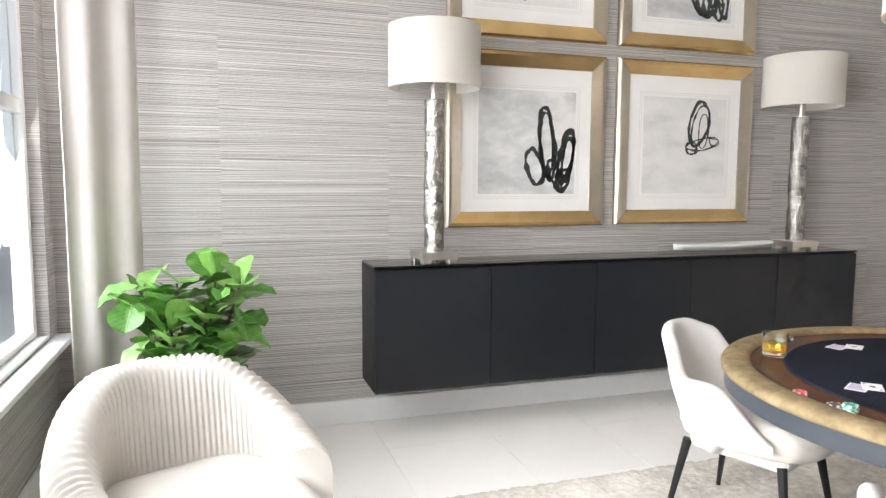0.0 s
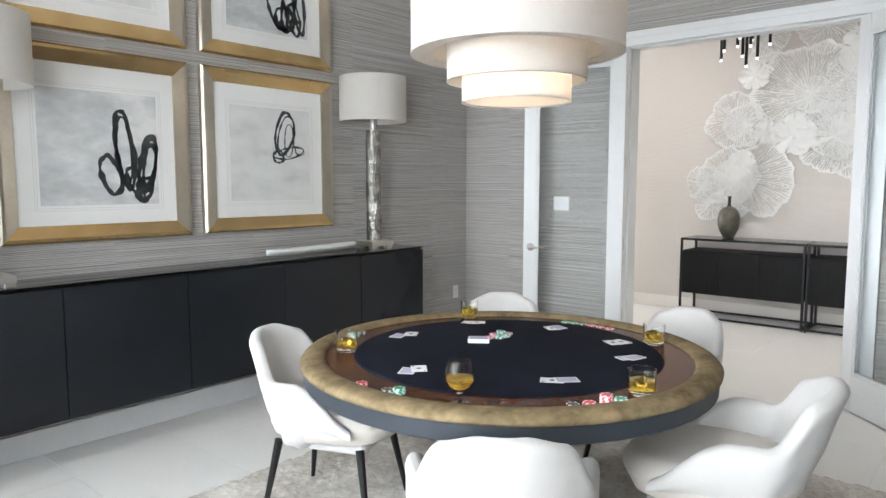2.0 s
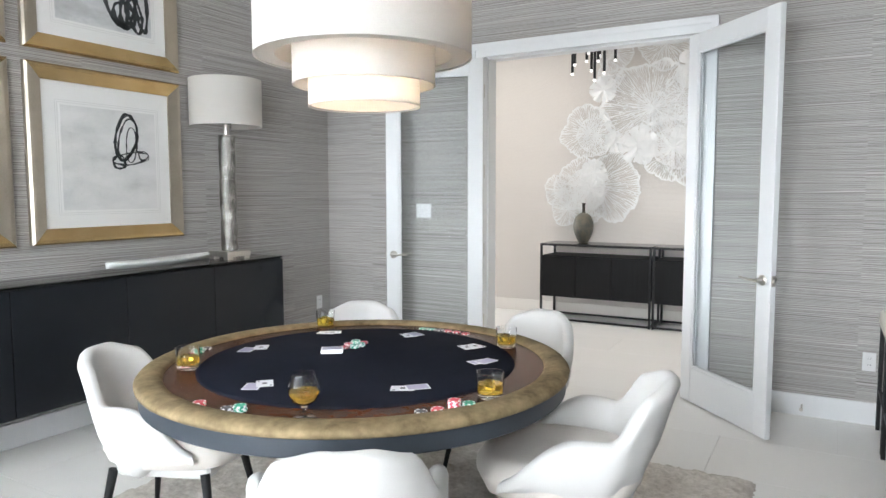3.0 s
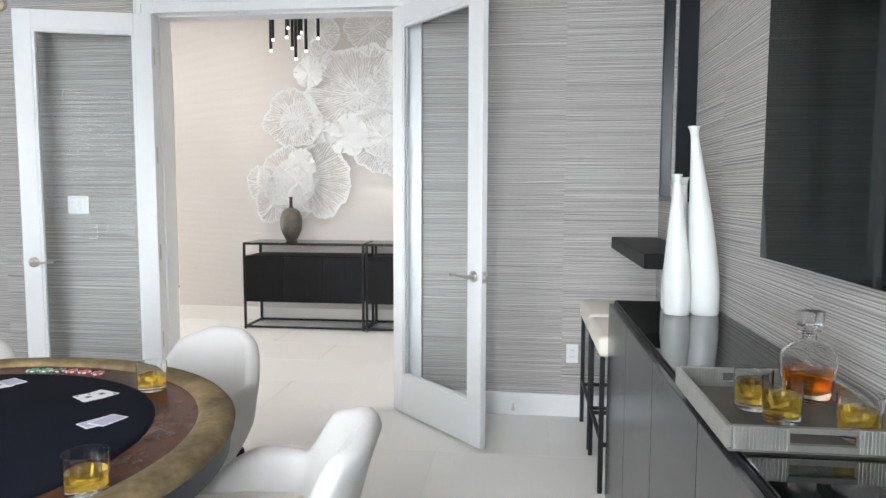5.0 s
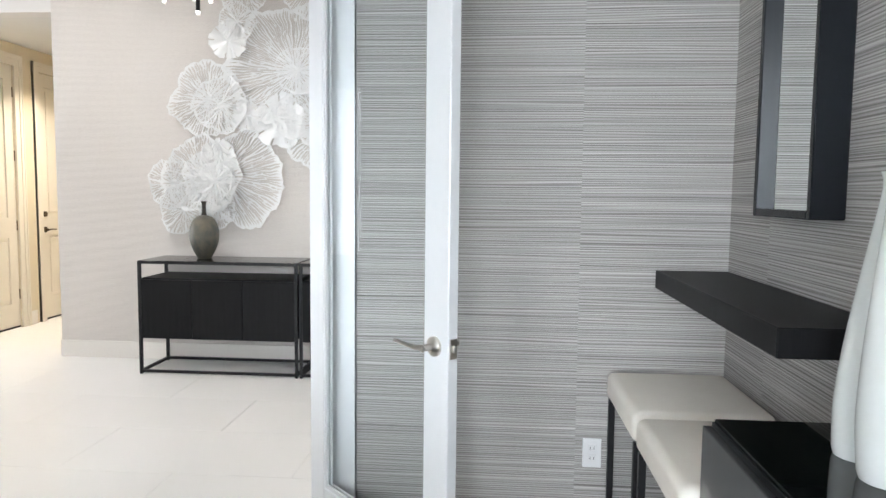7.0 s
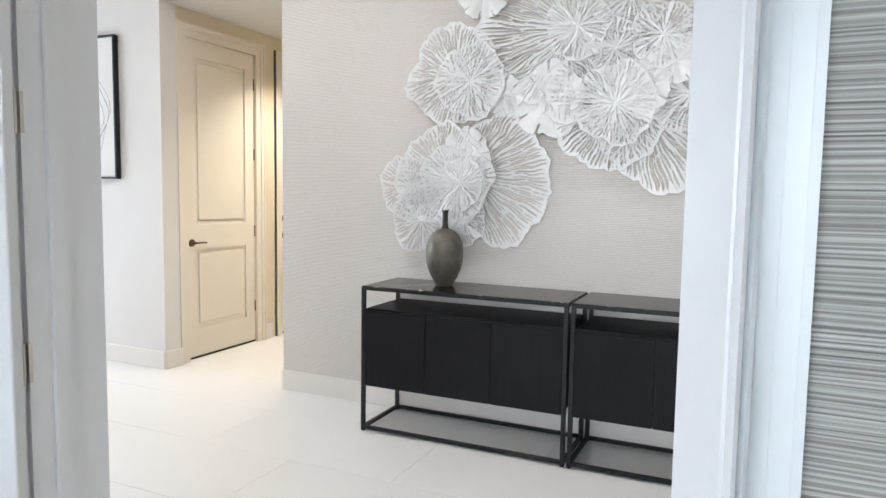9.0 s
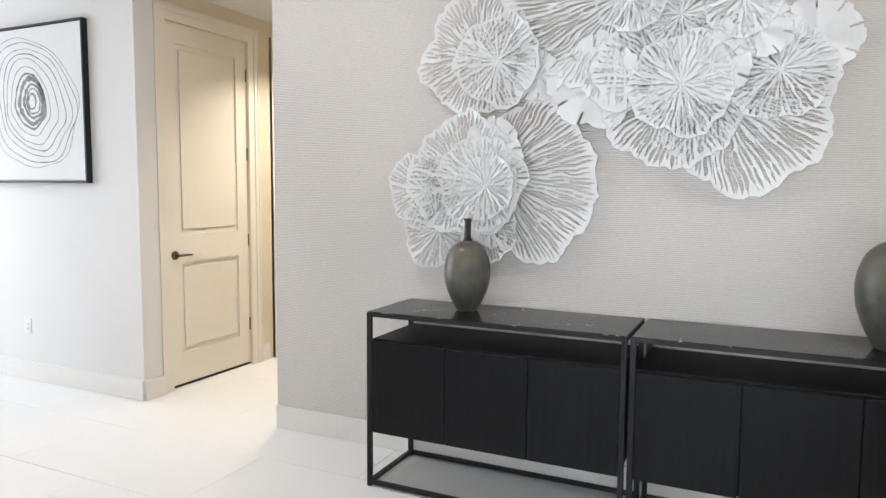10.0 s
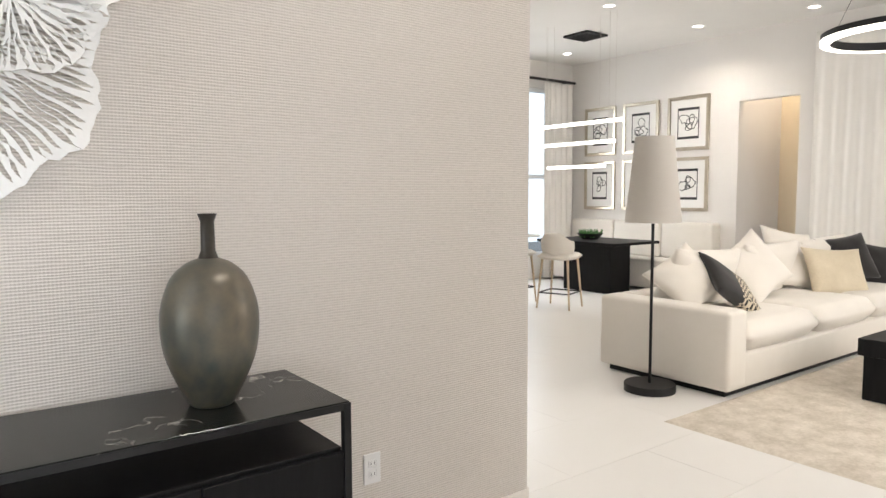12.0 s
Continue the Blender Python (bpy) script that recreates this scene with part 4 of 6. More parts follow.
def shell(fn_top, z_bot, rx, ry, th, lean, phi_max, nphi=44, rib=0.0, ribs=0, taper=0.78, front=1.0):
    """A wrap-round upholstered shell; the angle 0 is the rear (-y)."""
    b = bmesh.new()
    rings = []
    for i in range(nphi + 1):
        ph = -phi_max + 2 * phi_max * i / nphi
        zt = fn_top(ph)
        zb = z_bot + (0.085 * sm(abs(ph), 1.25, 1.97) if front > 1 else 0.0)
        rear = max(0.0, math.cos(ph))
        sec = []
        nv = 9
        pts = []
        for v in (q / nv for q in range(nv + 1)):
            z = zb + (zt - zb) * v
            k = taper + (1 - taper) * min(1, v * 1.7) ** 0.6
            pts.append((k, z, lean * rear * v * v, 0.0))
        cap = []
        for a in range(1, 6):
            ang = math.pi * a / 6
            cap.append((1.0, zt + th * 0.5 * math.sin(ang), lean * rear, -th * (1 - math.cos(ang)) / 2))
        inner = [(k, z, le, -th) for k, z, le, _ in reversed(pts)]
        for k, z, le, off in pts + cap + inner:
            w = off + (rib * (1.15 if off > -th * 0.7 else 0.45) * math.sin(ph * ribs) if ribs else 0.0)
            sx, sy = math.sin(ph), -math.cos(ph) * (1.0 if abs(ph) < math.pi / 2 else front)
            sx = sx if abs(ph) < math.pi / 2 else math.copysign(1 - (1 - abs(sx)) * 0.8, sx)
            sec.append(b.verts.new(((rx * k + w) * sx, (ry * k + w) * sy - le, z + (rib * 0.5 * math.sin(ph * ribs) if ribs and off else 0))))
        rings.append(sec)
    for p, q in zip(rings, rings[1:]):
        for j in range(len(p)):
            jj = (j + 1) % len(p)
            b.faces.new((p[j], q[j], q[jj], p[jj]))
    b.faces.new(rings[0])
    b.faces.new(rings[-1][::-1])
    return b


def sm(x, a, c):
    t = min(1, max(0, (x - a) / (c - a)))
    return t * t * (3 - 2 * t)


def dining_chair(label):
    t = thing("dining_chair", (0, 0, 0), 0, label, "chair", "chairs round the poker table")
    top = lambda ph: 0.752 - 0.042 * sm(abs(ph), 0.2, 0.80) - 0.135 * sm(abs(ph), 0.68, 1.12) + 0.006 * sm(abs(ph), 1.12, 1.35) - 0.17 * sm(abs(ph), 1.40, 2.02) ** 1.7
    smooth(part("backrest", shell(top, 0.305, 0.292, 0.285, 0.058, 0.085, 1.97, 84, taper=0.66, front=2.0), M_CHAIR, t, "wrap round ivory velvet back with low arms"), 80)
    b = cushion(0.53, 0.60, 0.15, 0.16, 16)
    for v in b.verts:
        x, y = v.co.x / 0.265, v.co.y / 0.30
        v.co.x *= math.sqrt(max(0, 1 - y * y / 2.6))
        v.co.y *= math.sqrt(max(0, 1 - x * x / 2.6))
    b.transform(pose(0, 0.045, 0.425))
    smooth(part("seat", b, M_CHAIRIN, t, "padded ivory velvet seat"), 80)
    b = bmesh.new()
    box(-0.175, 0.175, -0.165, 0.235, 0.30, 0.37, 0.03, 3, b)
    part("seat_frame", b, M_CHAIR, t)
    for sx in (-1, 1):
        for sy, y in ((-1, -0.17), (1, 0.21)):
            bb = tube([(sx * 0.165, y, 0.33), (sx * (0.165 + 0.05), y + sy * 0.055, 0.0)], 0.019, 12, None, 0.010)
            smooth(part("leg", bb, M_BLACKMETAL, t, "black tapered leg"))
    return t


chair0 = dining_chair("ivory velvet barrel chair with black tapered legs")
RUGZ = 0.022
first = True
for deg, rad in ((112, 1.06), (35, 1.28), (-13, 1.32), (-76, 1.15), (-144, 0.99)):
    a = radians(deg)
    r = rad - 0.30
    m = pose(TX + r * math.cos(a), TY + r * math.sin(a), RUGZ, 0, 0, deg + 90)
    if first:
        chair0.matrix_world = m
        first = False
    else:
        copy_thing(chair0, m)

# glasses
ZT = 0.774


def tumbler(x, y, z, r=0.045, h=0.084, fill=0.5, liquid=M_WHISKY, label="whisky tumbler with amber whisky and ice on the walnut track"):
    t = thing("whisky_glass", (x, y, z), random.random() * 90, label, "glass", "whisky glasses")
    b = lathe([(0, 0.001), (r * 0.8, 0.001), (r * 0.92, 0.006), (r, h), (r - 0.0025, h), (r - 0.006, 0.018), (0, 0.016)], 24)
    smooth(part("tumbler", b, M_GLASS, t, "thick based clear tumbler"), 50)
    zf = 0.017 + (h - 0.02) * fill
    smooth(part("drink", lathe([(0, 0.0165), (r - 0.0062, 0.0185), (r - 0.0066 + 0.003 * fill, zf), (0, zf)], 24), liquid, t, "amber whisky"), 50)
    b = box(-0.016, 0.016, -0.016, 0.016, -0.016, 0.016, 0.004, 1)
    b.transform(pose(0.004, 0.005, zf - 0.008, 12, 25, 30))
    part("ice_cube", b, M_ICE, t)
    return t


for gx_, gy_ in ((2.206, 2.014), (3.066, 2.060), (3.124, 1.119), (2.437, 0.865)):
    tumbler(gx_, gy_, ZT)
t = thing("brandy_snifter", (1.985, 1.250, ZT), 0, "stemmed brandy snifter half full of amber liquor", "glass")
smooth(part("bowl", lathe([(0, 0.001), (0.034, 0.001), (0.034, 0.003), (0.008, 0.008), (0.0055, 0.03), (0.012, 0.038), (0.036, 0.055), (0.046, 0.08), (0.043, 0.108), (0.034, 0.135), (0.0325, 0.135), (0.0415, 0.107), (0.0440, 0.08), (0.034, 0.057), (0.011, 0.041), (0, 0.040)], 32), M_GLASS, t, "clear stemmed bowl"), 50)
smooth(part("drink", lathe([(0, 0.0405), (0.0108, 0.0415), (0.0338, 0.0575), (0.0435, 0.0785), (0.0432, 0.084), (0, 0.084)], 32), M_COGNAC, t, "amber liquor"), 50)


def chip_mesh(col):
    b = bmesh.new()
    n = 24
    r, h = 0.0200, 0.0033
    ring = lambda rr, z: [b.verts.new((rr * math.cos(2 * math.pi * i / n), rr * math.sin(2 * math.pi * i / n), z)) for i in range(n)]
    o0, o1, i1 = ring(r, 0), ring(r, h), ring(r * 0.72, h)
    for i in range(n):
        j = (i + 1) % n
        white = 1 if (i // 2) % 2 == 0 and i % 4 < 2 else 0
        for f in (b.faces.new((o0[i], o0[j], o1[j], o1[i])), b.faces.new((o1[i], o1[j], i1[j], i1[i]))):
            f.material_index = white
    b.faces.new(i1)
    b.faces.new(o0[::-1])
    me = bpy.data.meshes.new("chip")
    b.to_mesh(me)
    b.free()
    me.materials.append(col)
    me.materials.append(M_WCHIP)
    return me


CHIPS = {"red": chip_mesh(M_RED), "green": chip_mesh(M_GREEN), "black": chip_mesh(M_BLK)}


def chip_stack(x, y, z, col, n):
    t = thing("chip_stack", (x, y, z), 0, f"short stack of {col} and white poker chips", "poker chips", "poker chips")
    for k in range(n):
        o = new("chip", CHIPS[col])
        o.parent = t
        o.matrix_basis = pose(random.uniform(-.002, .002), random.uniform(-.002, .002), k * 0.00335, 0, 0, random.uniform(0, 90))


for px, py, col, n in ((1.915, 1.614, "red", 4), (1.918, 1.494, "black", 4), (1.938, 1.462, "green", 6), (2.186, 0.972, "black", 3), (2.222, 0.936, "red", 4), (2.275, 0.907, "red", 9), (2.308, 0.876, "green", 5),
                       (2.363, 2.180, "red", 5), (2.411, 2.190, "green", 5), (2.465, 2.205, "black", 2), (3.275, 1.629, "green", 1), (3.282, 1.590, "green", 1), (3.285, 1.545, "black", 1), (3.285, 1.499, "red", 1), (3.282, 1.449, "red", 1), (3.272, 1.396, "red", 1)):
    chip_stack(px, py, ZT, col, n)
ZF = 0.782
for px, py, col, n in ((2.735, 1.690, "red", 2), (2.765, 1.655, "green", 4), (2.800, 1.650, "green", 4), (2.820, 1.690, "green", 5), (2.785, 1.700, "red", 3), (2.850, 1.672, "red", 2)):
    chip_stack(px, py, ZF, col, n)


def card(x, y, z, rz, up):
    t = thing("playing_card", (x, y, z), rz, "face up white playing card on the felt" if up else "face down playing card on the felt", "playing card", "playing cards")
    part("card_sheet", box(-0.0285, 0.0285, -0.040, 0.040, 0, 0.0012, 0.0004, 1), M_CARD, t)
    if up:
        for u, v, p, q in ((-0.020, 0.029, 0.003, 0.005), (0.020, -0.029, 0.003, 0.005), (0, 0, 0.008, 0.008)):
            part("pip", box(u - p, u + p, v - q, v + q, 0.0012, 0.0015), M_RED if rz % 2 > 1 else M_BLK, t)
    else:
        part("card_back", box(-0.0235, 0.0235, -0.035, 0.035, 0.0012, 0.0015), M_CARDBACK, t)


for x0, y0, x1, y1, rz, a, c in ((2.130, 1.605, 2.187, 1.586, -60, 0, 1), (2.513, 2.021, 2.588, 1.990, -70, 0, 1), (2.945, 1.955, 2.965, 1.924, 20, 1, 1), (3.083, 1.590, 3.121, 1.570, -40, 1, 0), (3.002, 1.245, 3.041, 1.215, -35, 1, 1), (2.805, 1.088, 2.825, 1.060, 60, 0, 0), (2.360, 1.151, 2.404, 1.100, 30, 1, 0)):
    card(x0, y0, ZF, rz, a)
    card(x0 + (x1 - x0) * 0.75, y0 + (y1 - y0) * 0.75, ZF + 0.0016, rz + 15, c)
dk = thing("card_deck", (2.654, 1.687, ZF), 35, "deck of playing cards in the middle of the felt", "card deck")
part("cards", box(-0.0315, 0.0315, -0.044, 0.044, 0, 0.016, 0.001, 1), M_CARD, dk)
part("card_back", box(-0.026, 0.026, -0.0385, 0.0385, 0.016, 0.0165), M_CARDBACK, dk)

# pendant
PX, PY = 2.655, 1.51
pd = thing("pendant_lamp", (PX, PY, 0), 0, "three tier white drum pendant glowing warmly", "pendant lamp")
for nm, r, z0, z1 in (("shade", 0.412, 1.945, 2.36), ("shade", 0.272, 1.842, 2.20), ("shade", 0.213, 1.762, 2.10)):
    smooth(part(nm, lathe([(r, z0), (r, z1), (r - 0.004, z1), (r - 0.004, z0), (r, z0)], 72), M_PSHADE, pd, "white fabric drum tier"))
    b = lathe([(r + 0.0015, z0 - 0.001), (r + 0.0015, z0 + 0.006), (r - 0.006, z0 + 0.006), (r - 0.006, z0 - 0.001), (r + 0.0015, z0 - 0.001)], 72)
    smooth(part("shade_trim", b, M_PSHADE, pd))
smooth(part("inner_rim", lathe([(0.405, 1.950), (0.335, 1.950), (0.335, 1.954), (0.405, 1.954), (0.405, 1.950)], 72), M_PSHADE, pd, "fabric rim under the widest tier"))
smooth(part("diffuser", lathe([(0, 1.768), (0.207, 1.768), (0.207, 1.772), (0, 1.772)], 72), M_PSHADE, pd, "white fabric diffuser"))
b = bmesh.new()
tube([(0, 0, 2.2), (0, 0, H - 0.02)], 0.008, 12, b)
part("rod", b, M_NICKEL, pd)
b = bmesh.new()
for z, r in ((2.35, 0.41), (2.19, 0.27), (2.09, 0.21)):
    for k in range(3):
        tube([(0, 0, z), (r * math.cos(k * 2.094 + 0.4), r * math.sin(k * 2.094 + 0.4), z)], 0.003, 6, b)
part("shade_spider", b, M_NICKEL, pd)
smooth(part("canopy", lathe([(0, H - 0.03), (0.065, H - 0.025), (0.07, H - 0.001), (0, H - 0.001)], 32), M_NICKEL, pd))

# ---- study: armchair and plant in the corner ----
ac = thing("armchair", (0.205, 2.235, 0), 203, "round bone coloured armchair in ribbed corduroy", "armchair")
top = lambda ph: 0.715 - 0.23 * sm(abs(ph), 0.45, 1.9)
b = shell(top, 0.10, 0.405, 0.385, 0.145, 0.05, 2.15, 760, 0.0062, 84, 0.84)
smooth(part("shell", b, M_RIB, ac, "ribbed wrap round back and arms"), 80)
b = cushion(0.62, 0.64, 0.30, 0.18, 16)
b.transform(pose(0, 0.08, 0.33))
smooth(part("seat_cushion", b, M_RIB, ac, "thick round seat cushion"), 80)
smooth(part("plinth", lathe([(0, 0), (0.33, 0), (0.33, 0.10), (0, 0.11)], 40), M_BLACKMETAL, ac))

pl = thing("fiddle_leaf_plant", (0.16, 3.36, 0), 0, "bushy fiddle leaf fig with glossy green leaves", "plant")
smooth(part("planter", lathe([(0, 0), (0.13, 0), (0.17, 0.30), (0.175, 0.34), (0.155, 0.34), (0.15, 0.30), (0, 0.29)], 32), M_POT, pl, "plain grey planter"))
rnd = random.Random(5)


def leaf_mesh(k):
    b = bmesh.new()
    nu, nv = 14, 8
    g = []
    for i in range(nu + 1):
        u = i / nu
        w = 0.46 * math.sin(math.pi * min(1.0, u) ** 1.25) ** 0.55 * (0.62 + 0.5 * u) + 0.008
        row = []
        for j in range(nv + 1):
            v = -1 + 2 * j / nv
            z = -0.16 * u * u + 0.10 * abs(v) * w / 0.3 + 0.025 * math.sin(u * 17 + abs(v) * 2 + k) * abs(v)
            row.append(b.verts.new((v * w, u, z)))
        g.append(row)
    for i in range(nu):
        for j in range(nv):
            b.faces.new((g[i][j], g[i][j + 1], g[i + 1][j + 1], g[i + 1][j]))
    me = bpy.data.meshes.new("leaf")
    b.to_mesh(me)
    b.free()
    for p in me.polygons:
        p.use_smooth = True
    me.materials.append(M_LEAFBLADE)
    return me


LEAVES = [leaf_mesh(k) for k in range(4)]
for s in range(8):
    a0 = s * 0.785 + 0.3
    bx_, by_ = 0.19 * math.cos(a0), 0.12 * math.sin(a0)
    htop = 0.84 + 0.14 * rnd.random()
    pts = [(0.03 * math.cos(a0), 0.03 * math.sin(a0), 0.29), (bx_ * 0.6, by_ * 0.6, 0.55), (bx_ * 1.2, by_ * 1.2, htop)]
    smooth(part("stem", tube(pts, 0.011, 7, None, 0.005), M_STEM, pl))
    for k in range(18):
        u = 0.18 + 0.82 * k / 17
        z = 0.40 + (htop - 0.38) * u
        ang = a0 + k * 2.4 + rnd.uniform(-.4, .4)
        ln = rnd.uniform(0.12, 0.21)
        o = new("leaf", LEAVES[rnd.randrange(4)])
        o.parent = pl
        tilt = rnd.uniform(-62, 48) + 22 * u
        o.matrix_basis = pose(bx_ * (0.4 + 0.9 * u), by_ * (0.4 + 0.9 * u), z) @ pose(0, 0, 0, 0, 0, math.degrees(ang) - 90) @ pose(0, 0.015, 0, tilt, rnd.uniform(-25, 25), 0) @ Matrix.Diagonal((ln, ln, ln, 1))

# ---- study: bar wall ----
BX0, BX1, BY = 1.15, 4.255, -0.378
bar = thing("bar_cabinet", (0, 0, 0), 0, "charcoal bar cabinet with black glass top", "cabinet")
part("carcass", box(BX0, BX1 - 0.002, YS + T, BY - 0.022, 0.0, 0.872, 0.002, 1), M_BLACKWOOD, bar)
for k in range(6):
    w = (BX1 - BX0) / 6
    part("cabinet_door", box(BX0 + k * w + 0.002, BX0 + (k + 1) * w - 0.002, BY - 0.02, BY, 0.01, 0.885, 0.002, 1), M_BARFRONT, bar)
part("top", box(BX0, BX1, YS + 0.001, BY - 0.026, 0.880, 0.900, 0.002, 1), M_BLACKGLASS, bar, "black glass top")
# black strip laid in the groove below the top as its shade
part("groove_shade_strip", box(BX0, BX1, BY - 0.025, BY - 0.021, 0.86, 0.893), M_BLACKMETAL, bar)


def tall_vase(x, y, h, r, label, sway=0.0):
    t = thing("tall_vase", (x, y, 0.9005), 0, label, "vase", "white bottle vases")
    low = [(0, 0), (r * 0.86, 0), (r * 0.93, 0.012), (r, h * 0.14), (r * 0.99, h * 0.24), (r * 0.86, h * 0.42), (r * 0.62, h * 0.64), (r * 0.38, h * 0.84), (r * 0.27, h * 0.94), (0, h * 0.94)]
    top_ = [(0, h * 0.92), (r * 0.27, h * 0.94), (r * 0.30, h * 0.975), (r * 0.40, h), (r * 0.34, h), (r * 0.2, h * 0.95), (0, h * 0.935)]
    for nm, pr in (("body", low[:2] + fine(low[2:-1]) + low[-1:]), ("flared_lip", top_)):
        b = lathe(pr, 40)
        for v in b.verts:
            v.co.y += sway * (v.co.z / h) ** 1.3
        smooth(part(nm, b, M_CERAMIC, t), 60)


tall_vase(3.945, -0.600, 0.545, 0.054, "white ceramic bottle vase on the bar cabinet", 0.014)
tall_vase(3.950, -0.707, 0.728, 0.058, "tallest white ceramic bottle vase on the bar cabinet", 0.062)
tall_vase(4.060, -0.610, 0.535, 0.052, "white ceramic bottle vase on the bar cabinet", -0.030)

tr = thing("serving_tray", (2.70, -0.545, 0.9005), 0, "rectangular pewter tray with reeded rim and cut handles", "tray")
hx_, hy_ = 0.21, 0.165
part("tray_base", box(-hx_, hx_, -hy_, hy_, 0, 0.006), M_TRAYBASE, tr, "dark tray floor")
for s in (-1, 1):
    part("rim", box(-hx_, hx_, s * hy_ - 0.006, s * hy_ + 0.006, 0.006, 0.050, 0.002, 1), M_TRAY, tr)
    b = bmesh.new()
    for y0, y1, z0, z1 in ((-hy_ + 0.006, -0.06, 0.006, 0.050), (0.06, hy_ - 0.006, 0.006, 0.050), (-0.06, 0.06, 0.006, 0.018), (-0.06, 0.06, 0.040, 0.050)):
        box(s * hx_ - 0.006, s * hx_ + 0.006, y0, y1, z0, z1, bm=b)
    part("handle_end", b, M_TRAY, tr, "rim with cut out handle")
    for k in range(48):
        y = -hy_ + 0.01 + k * 0.0066
        if abs(y) > 0.062:
            part("reed", box(s * hx_ - 0.0085, s * hx_ + 0.0085, y - 0.0018, y + 0.0018, 0.007, 0.049), M_TRAY, tr)
dc = thing("whisky_decanter", (2.825, -0.648, 0.9070), 38, "square crystal decanter with stopper and amber whisky", "decanter")
b = bmesh.new()


def sq_rings(b, prof, p=4.0, n=32):
    rings = []
    for r, z, q in prof:
        ring = []
        for i in range(n):
            a = 2 * math.pi * i / n
            c, s = math.cos(a), math.sin(a)
            k = (abs(c) ** q + abs(s) ** q) ** (-1 / q)
            ring.append(b.verts.new((r * k * c, r * k * s, z)))
        rings.append(ring)
    for a_, c_ in zip(rings, rings[1:]):
        for i in range(n):
            b.faces.new((a_[i], a_[(i + 1) % n], c_[(i + 1) % n], c_[i]))
    b.faces.new(rings[0][::-1])
    b.faces.new(rings[-1])
    return b


smooth(part("body", sq_rings(b, [(0.03864, 0, 5), (0.042, 0.00336, 5), (0.05124, 0.0798, 5), (0.05208, 0.09912, 4), (0.04872, 0.1126, 3.4), (0.03696, 0.126, 2.8), (0.02016, 0.1344, 2.2), (0.01512, 0.1411, 2), (0.01512, 0.1512, 2), (0.0252, 0.1546, 2), (0.02604, 0.1588, 2), (0.0126, 0.1596, 2), (0.0126, 0.1386, 2), (0.03528, 0.1226, 2.8), (0.0462, 0.1092, 3.4), (0.04872, 0.09744, 4), (0.04788, 0.0798, 5), (0.03948, 0.02016, 5)]), M_GLASS, dc, "square clear crystal body"), 50)
smooth(part("whisky", sq_rings(bmesh.new(), [(0.03914, 0.02058, 5), (0.04578, 0.0672, 5), (0.0462, 0.07056, 5)]), M_BRANDY, dc, "amber whisky"), 50)
smooth(part("stopper", sq_rings(bmesh.new(), [(0.01008, 0.1445, 2), (0.01218, 0.1613, 2), (0.01512, 0.1663, 4), (0.02268, 0.1697, 6), (0.02436, 0.1999, 6), (0.02268, 0.2033, 6)]), M_GLASS, dc, "cut crystal stopper"), 40)
for gx_, gy_ in ((2.735, -0.500), (2.655, -0.532), (2.565, -0.640)):
    tumbler(gx_, gy_, 0.9070, 0.0405, 0.088, 0.62, M_WHISKY, "whisky tumbler with ice on the pewter tray")

tv = thing("television", (0, 0, 0), 0, "large black wall mounted television", "television")
part("screen", box(2.07, 3.445, YS + 0.045, YS + 0.052, 1.175, 1.99, 0.001, 1), M_SCREEN, tv, "glossy black screen")
part("housing", box(2.072, 3.443, YS + 0.012, YS + 0.045, 1.177, 1.988, 0.004, 2), M_BLACKMETAL, tv)
part("mount", box(2.6, 3.1, YS, YS + 0.012, 1.4, 1.7), M_BLACKMETAL, tv)

mr = thing("wall_mirror", (0, 0, 0), 0, "tall wall mirror in a deep black frame", "mirror")
mx0, mx1, mz0, mz1, fw = 4.525, 4.905, 1.330, 2.75, 0.022
for bx in ((mx0, mx0 + fw, mz0, mz1), (mx1 - fw, mx1, mz0, mz1), (mx0 + fw, mx1 - fw, mz0, mz0 + fw), (mx0 + fw, mx1 - fw, mz1 - fw, mz1)):
    part("frame_rail", box(bx[0], bx[1], YS, YS + 0.088, bx[2], bx[3], 0.003, 1), M_CABFRONT, mr)
part("mirror_glass", box(mx0 + fw, mx1 - fw, YS + 0.052, YS + 0.060, mz0 + fw, mz1 - fw), M_MIRROR, mr, "clear mirror glass")

sh = tobj("floating_shelf", box(4.243, XE - 0.002, YS + 0.001, -0.523, 1.040, 1.108, 0.003, 1), M_BLACKWOOD)
tagged(sh, "thick black oak floating shelf above the bar stools", "shelf")


def bar_stool(x0, x1, label):
    t = thing("bar_stool", ((x0 + x1) / 2, -0.555, 0), 0, label, "bar stool", "bar stools")
    w, d = (x1 - x0) / 2, 0.215
    b = box(-w, w, -d, d, 0.635, 0.735, 0.028, 4)
    smooth(part("seat", b, M_STOOL, t, "padded ivory leather seat"), 50)
    q = 0.011
    for sx in (-1, 1):
        for sy in (-1, 1):
            part("leg", box(sx * (w - 0.02) - q, sx * (w - 0.02) + q, sy * (d - 0.02) - q, sy * (d - 0.02) + q, 0, 0.635, 0.002, 1), M_BLACKMETAL, t, "square black metal leg")
    for sx in (-1, 1):
        part("stretcher", box(sx * (w - 0.02) - 0.008, sx * (w - 0.02) + 0.008, -d + 0.031, d - 0.031, 0.22, 0.236), M_BLACKMETAL, t)
    for sy in (-1, 1):
        part("footrest", box(-w + 0.031, w - 0.031, sy * (d - 0.02) - 0.008, sy * (d - 0.02) + 0.008, 0.24, 0.256), M_BLACKMETAL, t)
    return t


